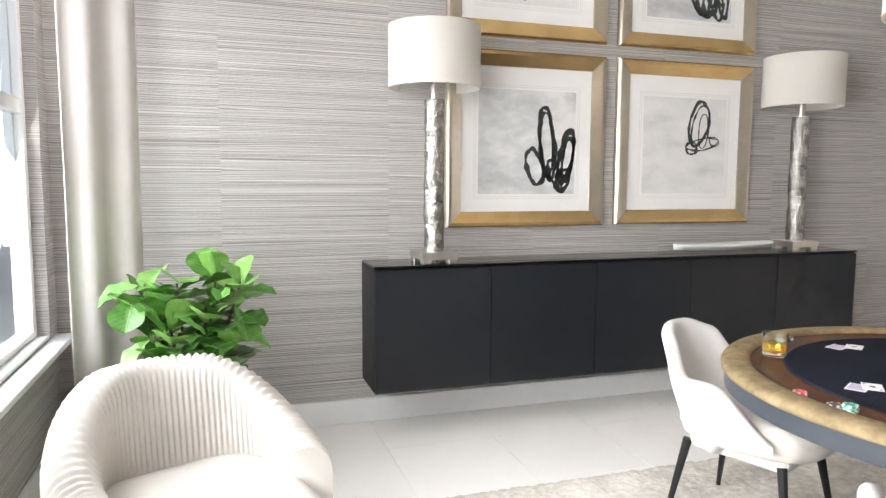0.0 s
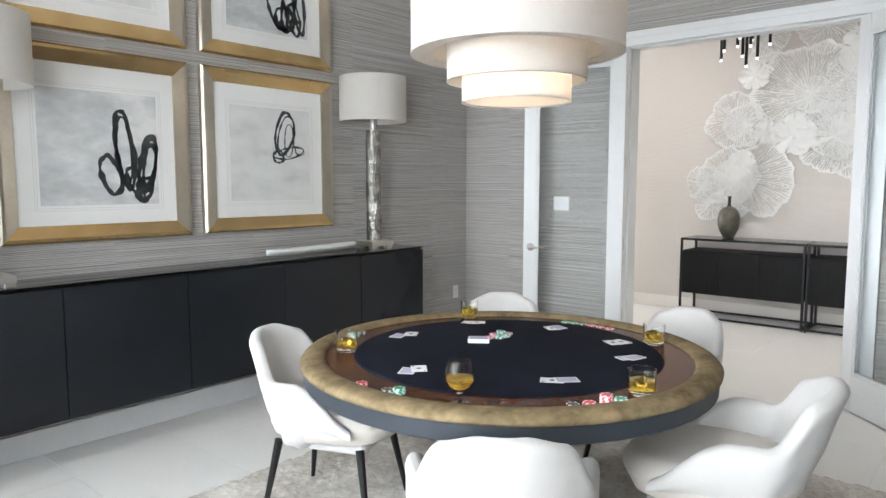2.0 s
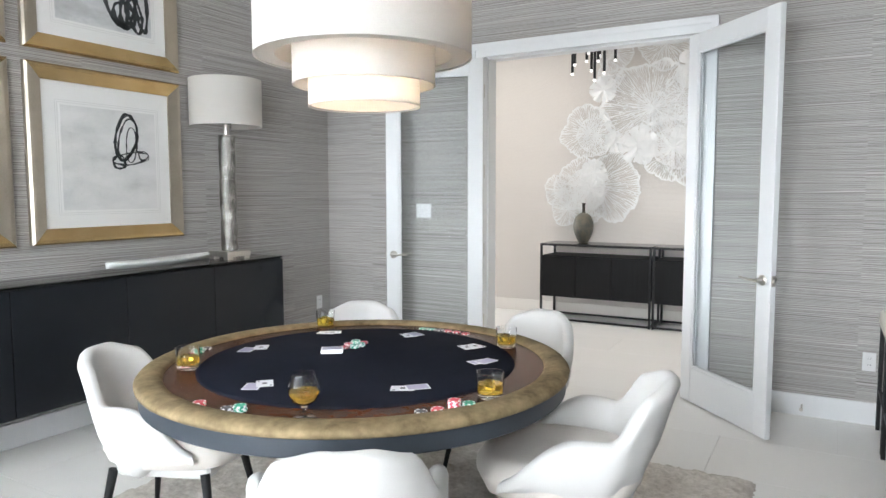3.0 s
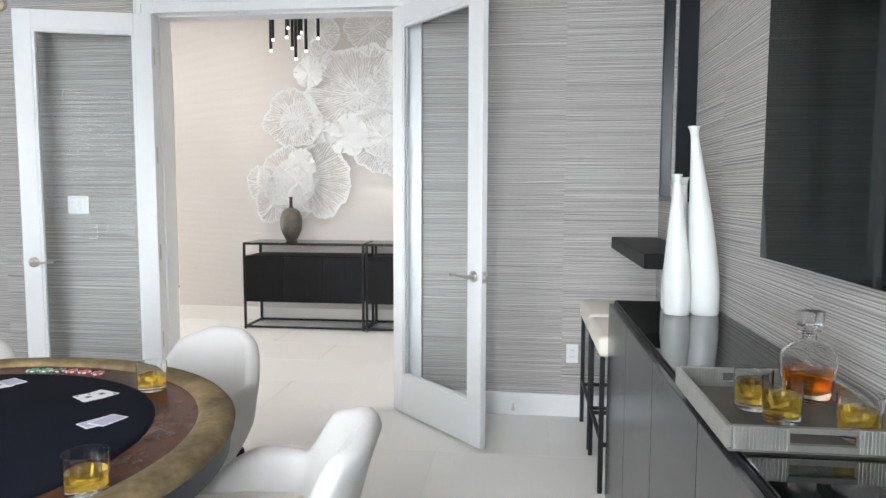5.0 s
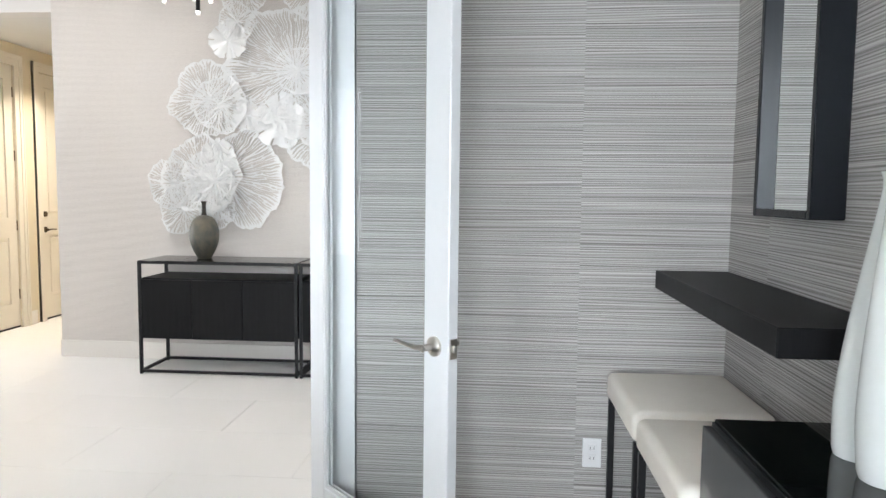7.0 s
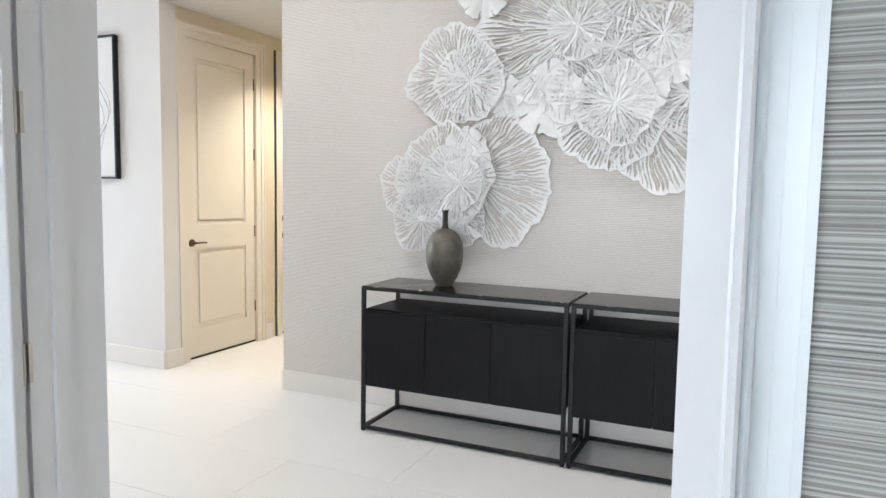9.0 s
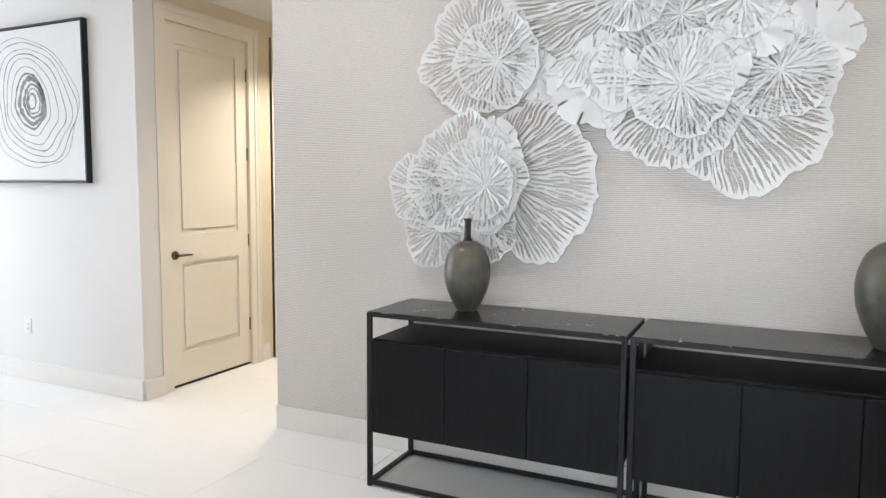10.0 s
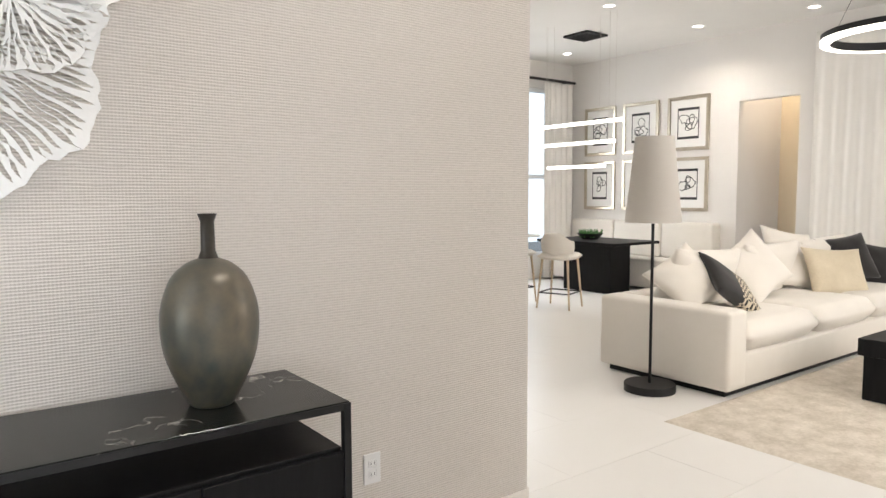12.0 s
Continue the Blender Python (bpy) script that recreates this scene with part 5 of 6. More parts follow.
bar_stool(4.80, 5.29, "backless bar stool with ivory leather seat and black metal legs")
bar_stool(4.27, 4.765, "backless bar stool with ivory leather seat and black metal legs")


# ---- hall: consoles, vases, wall art, chandelier ----
KX0, KX1, KZ = 7.645, 8.09, 0.865


def console(y0, y1, label):
    """A console between y0 (south) and y1 (north), front at KX0."""
    t = thing("console_cabinet", (0, 0, 0), 0, label, "console", "pair of black consoles")
    r = 0.022
    for x in (KX0, KX1 - r):
        for y in (y0, y1 - r):
            part("post", box(x, x + r, y, y + r, 0.004, KZ - 0.004, 0.001, 1), M_BLACKMETAL, t, "square black metal post")
            part("foot", box(x + 0.003, x + r - 0.003, y + 0.003, y + r - 0.003, 0, 0.004), M_BLACKMETAL, t)
    for z in (0.012, KZ - r - 0.002):
        for x in (KX0, KX1 - r):
            part("frame_bar", box(x + 0.001, x + r - 0.001, y0 + r, y1 - r, z, z + r - 0.002), M_BLACKMETAL, t)
        for y in (y0, y1 - r):
            part("frame_bar", box(KX0 + r, KX1 - r, y + 0.001, y + r - 0.001, z, z + r - 0.002), M_BLACKMETAL, t)
    part("top", box(KX0 + 0.004, KX1 - 0.004, y0 + 0.004, y1 - 0.004, KZ - 0.006, KZ, 0.0008, 1), M_MARBLE, t, "black marble top with pale veins")
    body = part("body", box(KX0 + 0.02, KX1 - 0.004, y0 + r, y1 - r, 0.277, 0.733, 0.002, 1), M_BLACKWOOD, t, "black oak cabinet body")
    w = (y1 - y0 - 2 * r) / 3
    for k in range(3):
        part("cabinet_door", box(KX0 + 0.001, KX0 + 0.0195, y0 + r + k * w + 0.002, y0 + r + (k + 1) * w - 0.002, 0.275, 0.722, 0.002, 1), M_BLACKWOOD, t, "flat black oak door")
    return t


console(1.532, 2.756, "black metal framed console with three flat doors and marble top")
console(0.288, 1.518, "black metal framed console with three flat doors and marble top")


def bottle_vase(x, y, r, hb, hn, label):
    t = thing("bottle_vase", (x, y, KZ), 0, label, "vase", "dark bottle vases")
    pr = [(0, 0), (r * 0.42, 0), (r * 0.46, 0.004), (r * 0.70, hb * 0.16), (r * 0.93, hb * 0.36), (r, hb * 0.56), (r * 0.95, hb * 0.72), (r * 0.76, hb * 0.88), (r * 0.48, hb * 0.97), (r * 0.20, hb * 1.01), (0, hb * 1.01)]
    pr = pr[:2] + fine(pr[2:-1]) + pr[-1:]
    smooth(part("body", lathe(pr, 56), M_VASE, t, "egg shaped glazed body"), 70)
    pr = [(0, hb * 0.99), (r * 0.21, hb * 1.005), (r * 0.15, hb * 1.06), (r * 0.14, hn * 0.96), (r * 0.20, hn), (r * 0.15, hn), (r * 0.1, hn * 0.9), (0, hn * 0.88)]
    smooth(part("neck", lathe(pr, 32), M_VASENECK, t, "slim flared neck"), 70)


bottle_vase(7.905, 2.345, 0.112, 0.335, 0.445, "dark bronze glazed bottle vase on the marble console")
bottle_vase(7.865, 0.603, 0.131, 0.402, 0.527, "larger dark bronze glazed bottle vase on the marble console")

art = thing("wall_sculpture", (AX, 0, 0), 0, "large white metal coral flower wall sculpture", "wall sculpture")


def coral_disc(y, z, r, depth, seed, hub=(0.0, 0.0), solid=False, squash=1.0, cup=0.11):
    """A perforated metal plate: branching ribs from an off-centre hub to a scalloped rim, dished like a flower."""
    rn = random.Random(seed)
    b = bmesh.new()
    ph = rn.uniform(0, 6.28)

    def rim(a):
        s = 1 + 0.030 * math.sin(7 * a + ph) + 0.022 * math.sin(13 * a + 2 * ph) + 0.05 * math.sin(3 * a + ph) + 0.034 * math.sin(5 * a + 3 * ph) + 0.014 * math.sin(27 * a) + 0.013 * math.sin(38 * a + ph)
        return Vector((r * s * math.cos(a), r * squash * s * math.sin(a)))

    hb = Vector((hub[0] * r, hub[1] * r))

    def at(a, u):
        p = hb + (rim(a) - hb) * u
        q = p.length / r
        d = depth + cup * r * q * q * 0.55 + 0.012 * math.sin(5 * a + seed) * q
        return Vector((-d, p.x, p.y))

    if solid:
        nr, na = 10, 90
        g = [[b.verts.new(at(2 * math.pi * i / na, 0.02 + 0.98 * j / nr)) for i in range(na)] for j in range(nr + 1)]
        slit = set(range(rn.randrange(9), na, 10))
        for j in range(nr):
            for i in range(na):
                if i in slit and j > nr - 4:
                    continue
                b.faces.new((g[j][i], g[j][(i + 1) % na], g[j + 1][(i + 1) % na], g[j + 1][i]))
        b.faces.new(g[0])
    else:
        # slots that begin where the ribs fork, the more of them the farther out, and end short of the rim
        n = 8 * round(2 * math.pi * r / 0.0250 / 8)
        step, rows = 2 * math.pi / n, 26
        us = [0.07 + 0.93 * j / rows for j in range(rows + 1)]
        edges = []
        for i in range(n):
            lev = 0 if i % 2 else 1 if i % 4 else 2 if i % 8 else 3
            u0 = (0.50, 0.27, 0.15, 0.09)[lev] * rn.uniform(0.72, 1.35)
            u1 = 0.965 + rn.uniform(-0.04, 0.008)
            off, wide = rn.uniform(-0.22, 0.22), rn.uniform(0.80, 1.25)
            link = [rn.randrange(7, rows - 2) for _ in range(rn.choice((0, 1, 1, 2)))]
            lr = []
            for j, u in enumerate(us):
                a = (i + off * min(1, u * 1.6)) * step + 0.06 * noise.noise(Vector((math.cos(i * step) * 3, math.sin(i * step) * 3, u * 5 + seed)))
                a += 0.26 * step * noise.noise(Vector((i * 3.7, u * 9, seed)))
                gap = 0.0
                if u0 < u < u1 and j not in link:
                    gap = 0.0066 * wide * min(1, math.sqrt((u - u0) / 0.12)) * min(1, math.sqrt((u1 - u) / 0.05))
                    gap = min(gap / max(0.02, u * r), 0.36 * step * (1, 1, 1.6, 2.6)[lev])
                lr.append((a, u, gap))
            edges.append(lr)
        grid = [[(b.verts.new(at(a - max(g, 2e-4), u)), b.verts.new(at(a + max(g, 2e-4), u)), g) for a, u, g in lr] for lr in edges]
        for i in range(n):
            p, q = grid[i], grid[(i + 1) % n]
            for j in range(rows):
                b.faces.new((p[j][1], q[j][0], q[j + 1][0], p[j + 1][1]))
                if p[j][2] == 0 and p[j + 1][2] == 0:
                    b.faces.new((p[j][0], p[j][1], p[j + 1][1], p[j + 1][0]))
        inner = [v for i in range(n) for v in (grid[i][0][0], grid[i][0][1])]
        b.faces.new(inner)
    ob = part("coral_plate" if not solid else "solid_plate", b, M_METALART, art)
    ob.location = (0, y, z)
    ob.modifiers.new("thickness", "SOLIDIFY").thickness = 0.003


# y, z, radius, stand-off, hub, solid
MIDDLE = (
    (1.156, 1.808, 0.361, 0.02, (0.34, 0.22), False), (1.437, 1.912, 0.350, 0.04, (-0.1, 0), False), (1.400, 1.904, 0.218, 0.11, (0, 0), False),
    (1.285, 1.990, 0.165, 0.08, (0, 0), True), (1.020, 1.949, 0.207, 0.07, (0, 0), False), (0.893, 2.071, 0.160, 0.04, (0, 0), True),
    (1.790, 1.944, 0.211, 0.03, (0, 0), True), (2.249, 2.067, 0.218, 0.08, (0, 0), False), (2.372, 2.113, 0.297, 0.03, (0, 0), False),
    (2.057, 1.987, 0.120, 0.04, (0, 0), True), (1.109, 2.120, 0.130, 0.08, (0, 0), True), (1.412, 2.204, 0.150, 0.08, (0, 0), False))
LOWER = (
    (2.128, 1.484, 0.378, 0.02, (0.40, 0.08), False), (2.285, 1.466, 0.150, 0.13, (0, 0), False), (2.325, 1.482, 0.232, 0.09, (0, 0), False),
    (2.430, 1.513, 0.305, 0.05, (0, 0), False), (2.277, 1.646, 0.155, 0.06, (0, 0), True), (2.302, 1.253, 0.158, 0.04, (0, 0), False),
    (2.584, 1.243, 0.205, 0.03, (0, 0), False), (2.680, 1.446, 0.200, 0.02, (0, 0), False))
UPPER = (
    (1.690, 2.346, 0.500, 0.03, (-0.05, -0.02), False), (1.620, 2.330, 0.180, 0.09, (0, 0), False), (1.167, 2.250, 0.165, 0.10, (0, 0), False),
    (0.940, 2.309, 0.155, 0.03, (0, 0), False), (2.190, 2.571, 0.150, 0.05, (0, 0), True), (2.070, 2.958, 0.200, 0.03, (0, 0), False),
    (2.110, 2.707, 0.150, 0.07, (0, 0), False), (1.527, 3.002, 0.275, 0.04, (0, 0), False), (1.340, 2.473, 0.200, 0.07, (0, 0), False), (1.180, 2.720, 0.240, 0.04, (0, 0), True))
DISCS = MIDDLE + LOWER + UPPER
for k, (y, z, r, dp, hub, sol) in enumerate(DISCS):
    coral_disc(y, z, r, dp + 0.01, k + 1, hub, sol)
for y, z, r, dp, hub, sol in DISCS:
    part("standoff", tube([(0, y, z), (-dp - 0.012, y, z)], 0.006, 8), M_METALART, art)

ch = thing("hall_chandelier", (7.0, 1.984, 0), 0, "cluster chandelier of slim black tubes with lit tips", "chandelier")
for dx, y, z in ((0.02, 2.055, 2.53), (-0.10, 1.995, 2.59), (0.08, 1.94, 2.645), (-0.05, 1.885, 2.69), (0.12, 1.83, 2.69), (0.0, 1.84, 2.455), (-0.08, 1.73, 2.50), (0.06, 1.67, 2.626), (0.10, 1.90, 2.56), (-0.12, 1.775, 2.60)):
    y, z = -0.047 + (y + 0.047) * 1.065 - 1.984, 1.410 + (z - 1.437) * 1.065
    b = bmesh.new()
    tube([(dx, y, z + 0.02), (dx, y, z + 0.38)], 0.0135, 14, b)
    tb = smooth(part("tube", b, M_BLACKMETAL, ch, "slim black metal tube"))
    smooth(part("lit_tip", tube([(dx, y, z), (dx, y, z + 0.02)], 0.0115, 14), M_TIP, tb, "glowing acrylic tip"))
    part("cable", tube([(dx, y, z + 0.38), (dx * 0.6, y * 0.6, H - 0.03)], 0.0016, 6), M_BLACKMETAL, tb)
smooth(part("canopy", lathe([(0, H - 0.035), (0.20, H - 0.032), (0.20, H - 0.001), (0, H - 0.001)], 40), M_BLACKMETAL, ch))

# painting on the hall wall
pn = thing("canvas_painting", (AX, 0, 0), 0, "square white agate ring painting in a black float frame", "painting")
py0, py1, pz0, pz1 = 5.245, 6.355, 1.475, 2.582
part("canvas", box(-0.034, -0.004, py0 + 0.018, py1 - 0.018, pz0 + 0.018, pz1 - 0.018), mottled("painted_canvas", (0.76, 0.75, 0.735), (0.82, 0.815, 0.80), 5, 120, 0.75), pn, "white canvas")
for bx in ((py0, py0 + 0.014, pz0, pz1), (py1 - 0.014, py1, pz0, pz1), (py0 + 0.014, py1 - 0.014, pz0, pz0 + 0.014), (py0 + 0.014, py1 - 0.014, pz1 - 0.014, pz1)):
    part("frame_rail", box(-0.045, -0.001, bx[0], bx[1], bx[2], bx[3]), M_BLACKMETAL, pn)
b = bmesh.new()
M_GREYINK = mottled("grey_ink", (0.10, 0.095, 0.09), (0.45, 0.43, 0.41), 18, 90, 0.8)
for k, (rx, w) in enumerate(((0.045, 0.012), (0.075, 0.007), (0.10, 0.014), (0.135, 0.020), (0.165, 0.010), (0.21, 0.003), (0.27, 0.003), (0.315, 0.0045), (0.36, 0.003), (0.41, 0.0035), (0.445, 0.0025))):
    loop_stroke(b, ellipse(0.02 * math.sin(k), 0, rx, rx * 1.12, 0.1 * k, 64, 0.16), w, 0)
b.transform(pose(-0.0352, 5.80, 2.05, 0, 0, -90))
st = part("ring_stroke", b, M_GREYINK, pn, "grey and black agate rings")
st.modifiers.new("thickness", "SOLIDIFY").thickness = 0.0008

# ---- great room ----
sofa = thing("sectional_sofa", (0, 0, 0), 0, "white linen sectional sofa with loose cushions", "sofa")
SX0, SX1, SY0, SY1 = 8.53, 9.67, -6.75, -3.17
part("plinth", box(SX0 + 0.06, SX1 - 0.06, SY0 + 0.06, SY1 - 0.06, 0, 0.05), M_BLACKMETAL, sofa)
smooth(part("base", box(SX0, SX1, SY0, SY1, 0.05, 0.30, 0.02, 3), M_SOFA, sofa), 50)
smooth(part("arm", box(SX0 - 0.005, SX1, SY1 - 0.24, SY1 + 0.004, 0.052, 0.62, 0.035, 4), M_SOFA, sofa, "low square arm"), 50)
smooth(part("back_frame", box(SX1 - 0.22, SX1 + 0.004, SY0, SY1 - 0.24, 0.30, 0.62, 0.035, 4), M_SOFA, sofa), 50)
for k in range(3):
    y1_ = SY1 - 0.25 - k * 1.10
    bb = cushion(0.96, 1.10, 0.24, 0.10, 16)
    bb.transform(pose(SX0 + 0.46, y1_ - 0.55, 0.40))
    smooth(part("seat_cushion", bb, M_SOFA, sofa, "soft white seat cushion"), 80)
    bb = cushion(0.94, 0.60, 0.30, 0.5, 16, 0.07)
    bb.transform(pose(SX1 - 0.36 + 0.03 * k, y1_ - 0.55, 0.70, 0, 0, 0) @ pose(0, 0, 0, 0, -22, 0) @ pose(0, 0, 0, 0, -90, 0) @ pose(0, 0, 0, 0, 0, 90 + 3 * (k - 1)))
    smooth(part("back_cushion", bb, M_SOFA, sofa, "loose white back cushion"), 80)


def throw_pillow(p, n, spin, w, h, material, label, second=None, th=0.17):
    """A pillow with pointed corners about p whose face looks along n."""
    t = thing("throw_pillow", p, 0, label, "pillow", "throw pillows on the sofa")
    bb = cushion(w, h, th, 0.5, 26, 0.10)
    z = Vector(n).normalized()
    x = Vector((0, 0, 1)).cross(z).normalized()
    rot = Matrix((x, z.cross(x), z)).transposed().to_4x4()
    if second:
        bb.faces.ensure_lookup_table()
        for f in bb.faces:
            c = f.calc_center_median()
            if c.x > -0.05 * w and (int((c.x + 1) * 52) + int((c.y + 1) * 40)) % 2 == 0:
                f.material_index = 1
    bb.transform(rot @ pose(0, 0, 0, 0, 0, spin))
    o = smooth(part("cover", bb, material, t), 80)
    if second:
        o.data.materials.append(second)


throw_pillow((9.16, -3.614, 0.76), (-0.55, 0.45, 0.55), 38, 0.497, 0.497, M_SOFA, "white throw pillow leaning on the sofa arm", None, 0.17)
throw_pillow((8.95, -3.904, 0.693), (-0.68, -0.24, 0.62), -40, 0.603, 0.446, M_PBLACK, "black and tan checked woven throw pillow on the sofa", M_PCREAM, 0.15)
throw_pillow((9.2, -4.702, 0.777), (-0.8, 0.25, 0.5), 28, 0.618, 0.56, M_SOFA, "white throw pillow with pointed corners on the sofa", None, 0.17)
throw_pillow((9.3, -5.589, 0.792), (-0.8, 0.2, 0.45), -12, 0.615, 0.647, M_SOFA, "large white throw pillow propped on the sofa back", None, 0.17)
throw_pillow((8.95, -5.745, 0.684), (-0.8, 0.35, 0.4), -3, 0.646, 0.488, M_PCREAM, "cream woven throw pillow propped on the sofa", None, 0.17)
throw_pillow((9.12, -6.393, 0.76), (-0.8, 0.3, 0.4), 6, 0.646, 0.51, M_PBLACK, "black throw pillow behind the cream one", None, 0.17)
throw_pillow((9.05, -7.078, 0.636), (-0.8, 0.3, 0.45), -10, 0.607, 0.536, M_PBLACK, "black throw pillow on the sofa seat", None, 0.17)
fl = thing("floor_lamp", (9.02, -2.96, 0), 0, "black floor lamp with tapered cream shade", "floor lamp")
smooth(part("base", lathe([(0, 0), (0.185, 0), (0.185, 0.05), (0.18, 0.056), (0, 0.056)], 40), M_BLACKMETAL, fl))
smooth(part("pole", tube([(0, 0, 0.05), (0, 0, 1.5)], 0.011, 12), M_BLACKMETAL, fl))
smooth(part("shade", lathe([(0.198, 1.235), (0.135, 1.845), (0.132, 1.845), (0.195, 1.235), (0.198, 1.235)], 48), M_SHADE, fl, "tapered cream linen shade"))

b = bmesh.new()
gx, gy = 60, 70
gv = [[b.verts.new((6.0 + 2.53 * i / gx, -6.4 + 3.96 * j / gy, 0.001 if i in (0, gx) or j in (0, gy) else 0.016 + 0.008 * noise.noise(Vector((i * 0.8, j * 0.8, 2))))) for j in range(gy + 1)] for i in range(gx + 1)]
for i in range(gx):
    for j in range(gy):
        b.faces.new((gv[i][j], gv[i + 1][j], gv[i + 1][j + 1], gv[i][j + 1]))
tagged(smooth(tobj("rug", b, M_RUG2), 180), "ivory textured rug in front of the sofa", "rug")
ct = thing("coffee_table", (0, 0, 0), 0, "black block coffee table with a thick top", "coffee table")
part("tabletop", box(6.95, 7.98, -5.0, -3.84, 0.33, 0.45, 0.006, 2), M_BLACKWOOD, ct)
part("pedestal", box(6.98, 7.95, -4.97, -3.87, 0.02, 0.33, 0.004, 1), M_BLACKWOOD, ct)

# dining corner
dt = thing("dining_table", (12.75, -6.72, 0), 0, "black dining table with pedestal", "dining table")
part("tabletop", box(-0.75, 0.75, -0.5, 0.5, 0.72, 0.76, 0.006, 2), M_BLACKWOOD, dt)
part("pedestal", box(-0.45, 0.45, -0.22, 0.22, 0.0, 0.72, 0.006, 2), M_BLACKWOOD, dt)
pb = thing("succulent_bowl", (12.9, -6.75, 0.76), 0, "low black bowl of green succulents", "plant")
smooth(part("bowl", lathe([(0, 0), (0.12, 0), (0.20, 0.09), (0.19, 0.09), (0.11, 0.01), (0, 0.01)], 28), M_BLACKMETAL, pb))
b = bmesh.new()
for k in range(70):
    a, rr = rnd.uniform(0, 6.28), 0.17 * math.sqrt(rnd.random())
    tube([(rr * math.cos(a) * 0.9, rr * math.sin(a) * 0.9, 0.03), (rr * math.cos(a) * 1.1 + rnd.uniform(-.02, .02), rr * math.sin(a) * 1.1 + rnd.uniform(-.02, .02), 0.11 + 0.05 * rnd.random())], 0.012, 5, b, 0.003)
part("foliage", b, M_LEAF, pb, "clustered green leaves")
bn = thing("banquette", (12.75, -7.50, 0), 0, "white upholstered banquette along the wall", "banquette")
smooth(part("seat", box(-1.35, 1.35, -0.33, 0.30, 0.05, 0.47, 0.03, 3), M_SOFA, bn), 50)
for k in range(3):
    smooth(part("back_cushion", box(-1.35 + k * 0.9 + 0.005, -0.45 + k * 0.9 - 0.005, -0.34, -0.14, 0.47, 1.02, 0.05, 4), M_SOFA, bn), 50)


def counter_stool(x, y, rz):
    t = thing("counter_stool", (x, y, 0), rz, "cream counter stool with slim wooden legs", "stool", "counter stools")
    bb = cushion(0.46, 0.44, 0.10, 0.2, 10)
    bb.transform(pose(0, 0, 0.66))
    smooth(part("seat", bb, M_SOFA, t), 80)
    smooth(part("backrest", shell(lambda p: 0.94 - 0.10 * sm(abs(p), 0.3, 1.2), 0.66, 0.24, 0.23, 0.04, 0.03, 1.25, 24), M_SOFA, t), 80)
    for sx in (-1, 1):
        for sy in (-1, 1):
            part("leg", tube([(sx * 0.17, sy * 0.16, 0.63), (sx * 0.22, sy * 0.21, 0)], 0.016, 10, None, 0.011), M_OAK, t, "pale wooden leg")
    bb = bmesh.new()
    c4 = [(0.205, 0.195, 0.2), (-0.205, 0.195, 0.2), (-0.205, -0.195, 0.2), (0.205, -0.195, 0.2), (0.205, 0.195, 0.2)]
    for p, q in zip(c4, c4[1:]):
        tube([p, q], 0.009, 8, bb)
    part("footrest", bb, M_BLACKMETAL, t, "black metal footrest")


counter_stool(12.0, -5.15, 200)
counter_stool(12.75, -5.05, 175)
isl = thing("kitchen_island", (13.3, -4.55, 0), 0, "pale oak island with white stone top", "kitchen island")
part("cabinet", box(-0.9, 0.8, -0.35, 0.35, 0, 0.88, 0.004, 1), M_OAK, isl)
part("worktop", box(-0.95, 0.85, -0.6, 0.4, 0.88, 0.92, 0.004, 1), M_CERAMIC, isl)

PWX = [(11.64, 12.34), (12.50, 13.18), (13.33, 13.98)]
for x0, x1 in PWX:
    for z0, z1 in ((1.18, 1.98), (2.08, 2.88)):
        t = thing("framed_print", (0, GY, 0), 0, "silver framed black and white abstract print", "framed picture", "six framed prints")
        for q in ((x0, x0 + 0.05, z0, z1), (x1 - 0.05, x1, z0, z1), (x0 + 0.05, x1 - 0.05, z0, z0 + 0.05), (x0 + 0.05, x1 - 0.05, z1 - 0.05, z1)):
            part("frame_rail", box(q[0], q[1], 0, 0.03, q[2], q[3], 0.004, 1), M_SILVERED, t)
        part("mat_board", box(x0 + 0.05, x1 - 0.05, 0, 0.012, z0 + 0.05, z1 - 0.05), M_MAT, t)
        bb = bmesh.new()
        for e, wd in ((0.17, 0.014),):
            for q in ((x0 + e, x1 - e, z0 + e, z0 + e + 2.6 * wd), (x0 + e, x1 - e, z1 - e - 2.6 * wd, z1 - e), (x0 + e, x0 + e + wd, z0 + e + 2.6 * wd, z1 - e - 2.6 * wd), (x1 - e - wd, x1 - e, z0 + e + 2.6 * wd, z1 - e - 2.6 * wd)):
                box(q[0], q[1], 0.012, 0.0135, q[2], q[3], bm=bb)
        cx_, cz_ = (x0 + x1) / 2, (z0 + z1) / 2
        for k in range(4):
            g = bmesh.new()
            loop_stroke(g, ellipse(rnd.uniform(-.07, .07), rnd.uniform(-.10, .10), rnd.uniform(.04, .09), rnd.uniform(.03, .09), rnd.uniform(0, 3), 20, 0.4), 0.008)
            merge(bb, g, pose(cx_, 0.0135, cz_))
        part("ink_drawing", bb, M_INK, t)
curtain("curtain", (GX - 0.12, -7.72), (GX - 0.12, -7.05), 0.01, 3.3, 5, 0.03, M_SHEER, "sheer white curtain beside the dining window")
curtain("curtain", (8.0, GY + 0.10), (10.15, GY + 0.10), 0.01, 3.45, 13, 0.022, M_SHEER, "long sheer white curtain on the great room wall")
b = bmesh.new()
tube([(GX - 0.12, -7.78, 3.34), (GX - 0.12, -5.0, 3.34)], 0.022, 10, b)
for y in (-7.6, -5.2):
    tube([(GX - 0.12, y, 3.34), (GX, y, 3.34)], 0.012, 8, b)
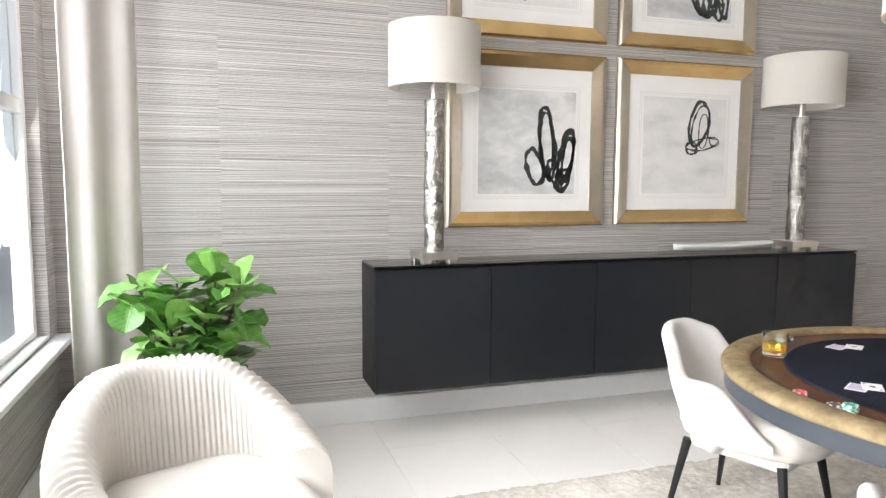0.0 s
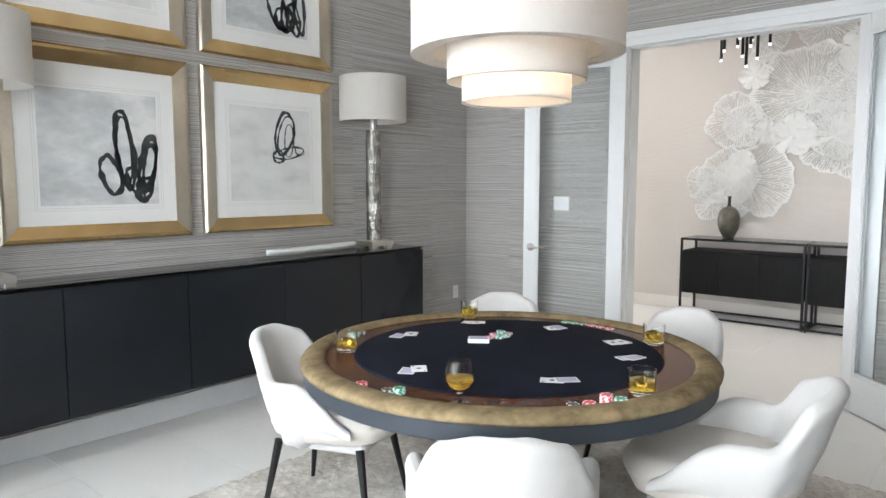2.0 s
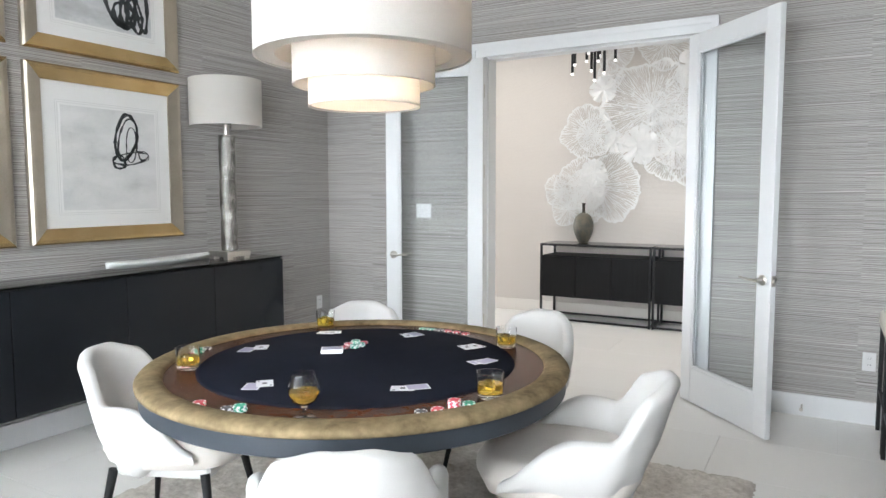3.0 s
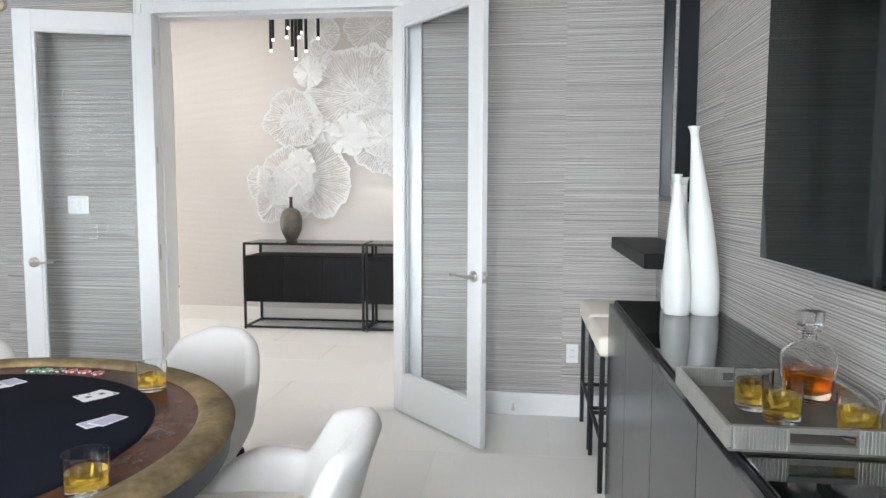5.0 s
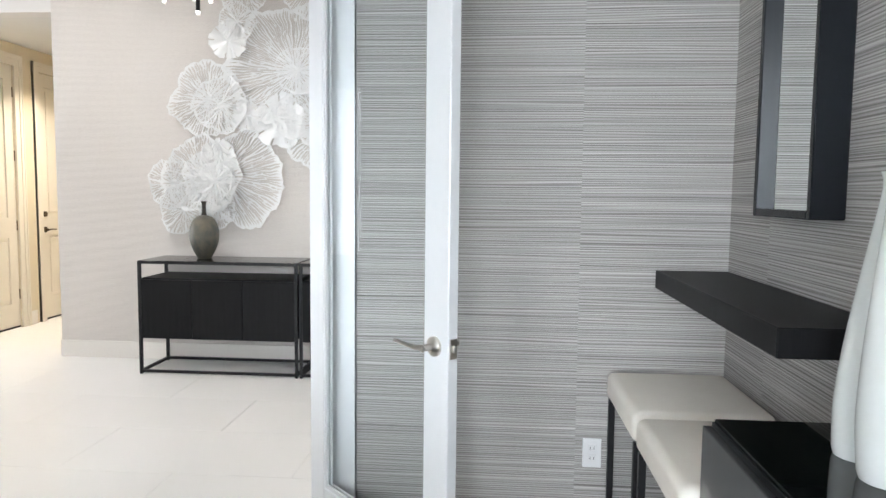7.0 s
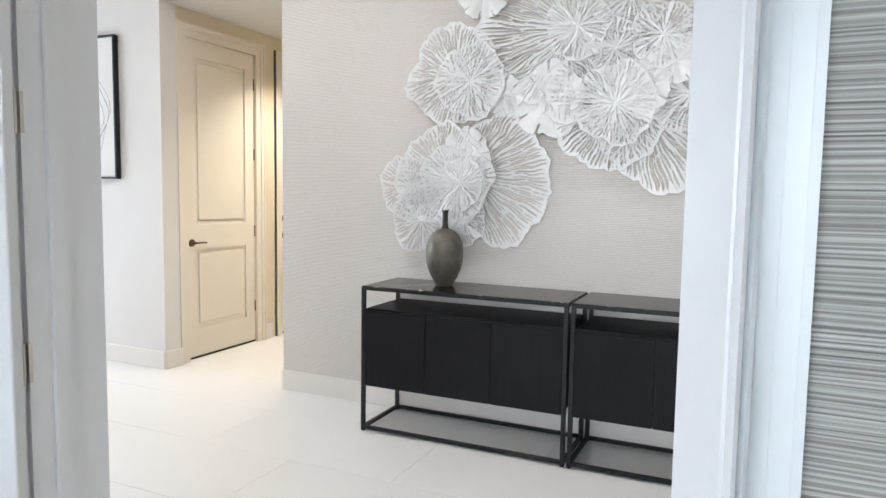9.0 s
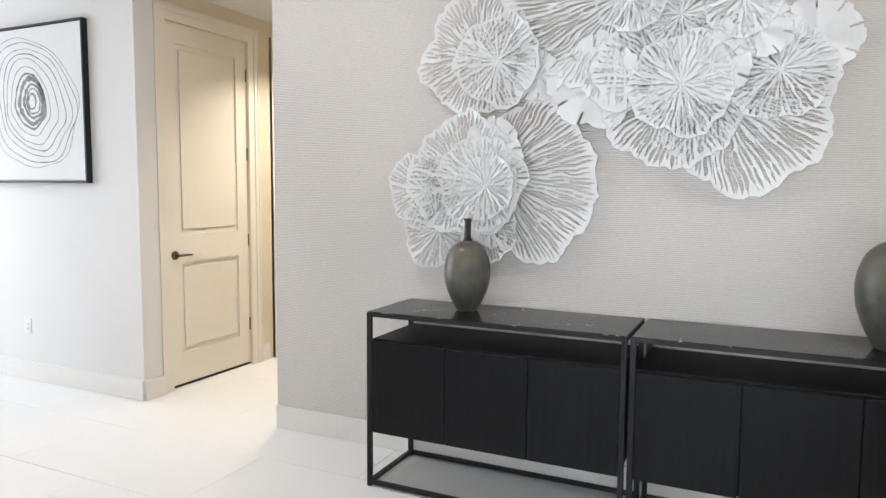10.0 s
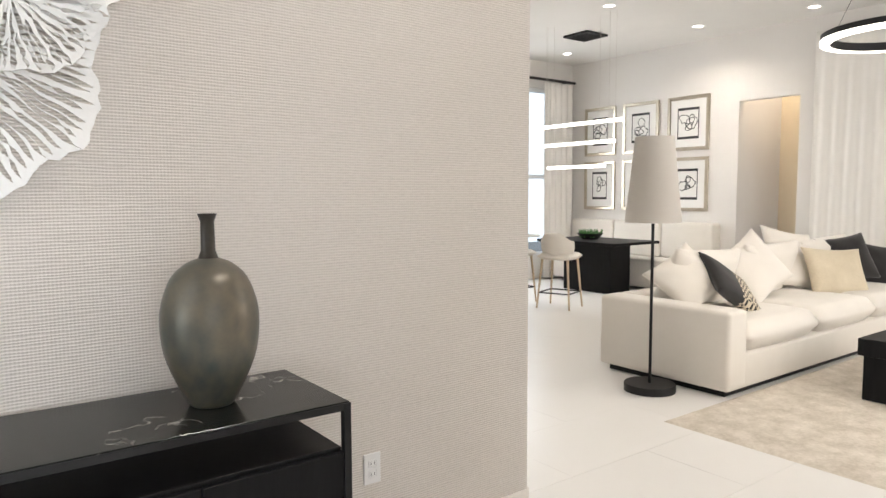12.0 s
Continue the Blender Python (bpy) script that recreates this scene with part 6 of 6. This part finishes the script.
tagged(tobj("curtain_rod", b, M_BLACKMETAL), "black curtain rod over the dining window", "curtain rod")


def ring_light(name, x, y, z, r, label):
    t = thing(name, (x, y, z), 0, label, "pendant lamp")
    smooth(part("ring_frame", lathe([(r - 0.03, -0.02), (r + 0.03, -0.02), (r + 0.03, 0.045), (r - 0.03, 0.045), (r - 0.03, -0.02)], 72), M_BLACKMETAL, t))
    smooth(part("led_strip", lathe([(r - 0.034, -0.026), (r + 0.034, -0.026), (r + 0.034, 0.0), (r + 0.032, 0.0), (r + 0.032, -0.022), (r - 0.034, -0.022), (r - 0.034, -0.026)], 72), M_LED, t, "glowing white ring"))
    for k in range(3):
        part("cable", tube([(r * math.cos(k * 2.094), r * math.sin(k * 2.094), 0.045), (0, 0, H - z)], 0.0015, 6), M_BLACKMETAL, t)


ring_light("ring_chandelier", 8.065, -4.58, 2.60, 0.50, "black ring chandelier with a glowing LED band")
bl = thing("linear_pendant", (0, 0, 0), 0, "three glowing LED bars stacked over the dining table", "pendant lamp")
for z, x0, x1 in ((2.34, 11.35, 12.70), (2.09, 11.45, 12.72), (1.79, 11.6, 12.58)):
    smooth(part("led_bar", box(x0, x1, -5.53, -5.49, z - 0.02, z + 0.02, 0.006, 2), M_LED, bl, "glowing white bar"))
    for x in (x0 + 0.1, x1 - 0.1):
        part("cable", tube([(x, -5.51, z + 0.02), (x, -5.51, H - 0.001)], 0.0015, 6), M_NICKEL, bl)
# the last two, over the hall, are assumed and out of view
for x, y in ((11.37, -7.07), (13.63, -6.99), (11.42, -5.33), (10.0, -7.35), (8.6, -3.2), (6.7, 3.3), (6.7, -0.2)):
    t = thing("recessed_downlight", (x, y, H), 0, "round recessed ceiling downlight", "downlight", "recessed downlights")
    part("trim_ring", lathe([(0.065, -0.004), (0.09, -0.004), (0.092, -0.0005), (0.065, -0.0005), (0.065, -0.004)], 28), M_TRIM, t)
    part("lens", lathe([(0, -0.0025), (0.064, -0.0025), (0.064, -0.0005), (0, -0.0005)], 28), M_BULB, t, "lit lens")
vt = thing("ceiling_vent", (12.6, -6.25, H), 0, "square dark ceiling speaker grille", "ceiling vent")
part("grille_frame", box(-0.22, 0.22, -0.22, 0.22, -0.03, -0.001, 0.004, 1), M_BLACKMETAL, vt)
for k in range(9):
    part("slat", box(-0.19, 0.19, -0.185 + k * 0.043, -0.165 + k * 0.043, -0.036, -0.030), M_BLACKMETAL, vt)

# ---- floor tiles ----
TILE = bpy.data.meshes.new("tile")
b = box(-0.2988, 0.2988, -0.5988, 0.5988, -0.008, 0.0, 0.0008, 1)
b.to_mesh(TILE)
b.free()
TILE.materials.append(M_TILE)


def near(x, y):
    return (XW - 0.3 < x < AX + 0.4 and -3.2 < y < 5.6) or (x >= AX and y > 3.4 and y < 5.2)


far_tiles = bmesh.new()
ix = 0
x = XW - 0.2
while x < GX + 0.3:
    y = GY - 1.3 + (0.6 if ix % 2 else 0.0)
    while y < 8.8:
        cx_, cy_ = x + 0.3, y + 0.6
        if near(cx_, cy_):
            o = new("tile", TILE)
            o.parent = floor
            o.location = (cx_, cy_, 0)
        else:
            merge(far_tiles, box(cx_ - 0.2994, cx_ + 0.2994, cy_ - 0.5994, cy_ + 0.5994, -0.008, 0.0))
        y += 1.2
    x += 0.6
    ix += 1
tagged(part("far_tiles", far_tiles, M_TILE, floor), kind="stuff")
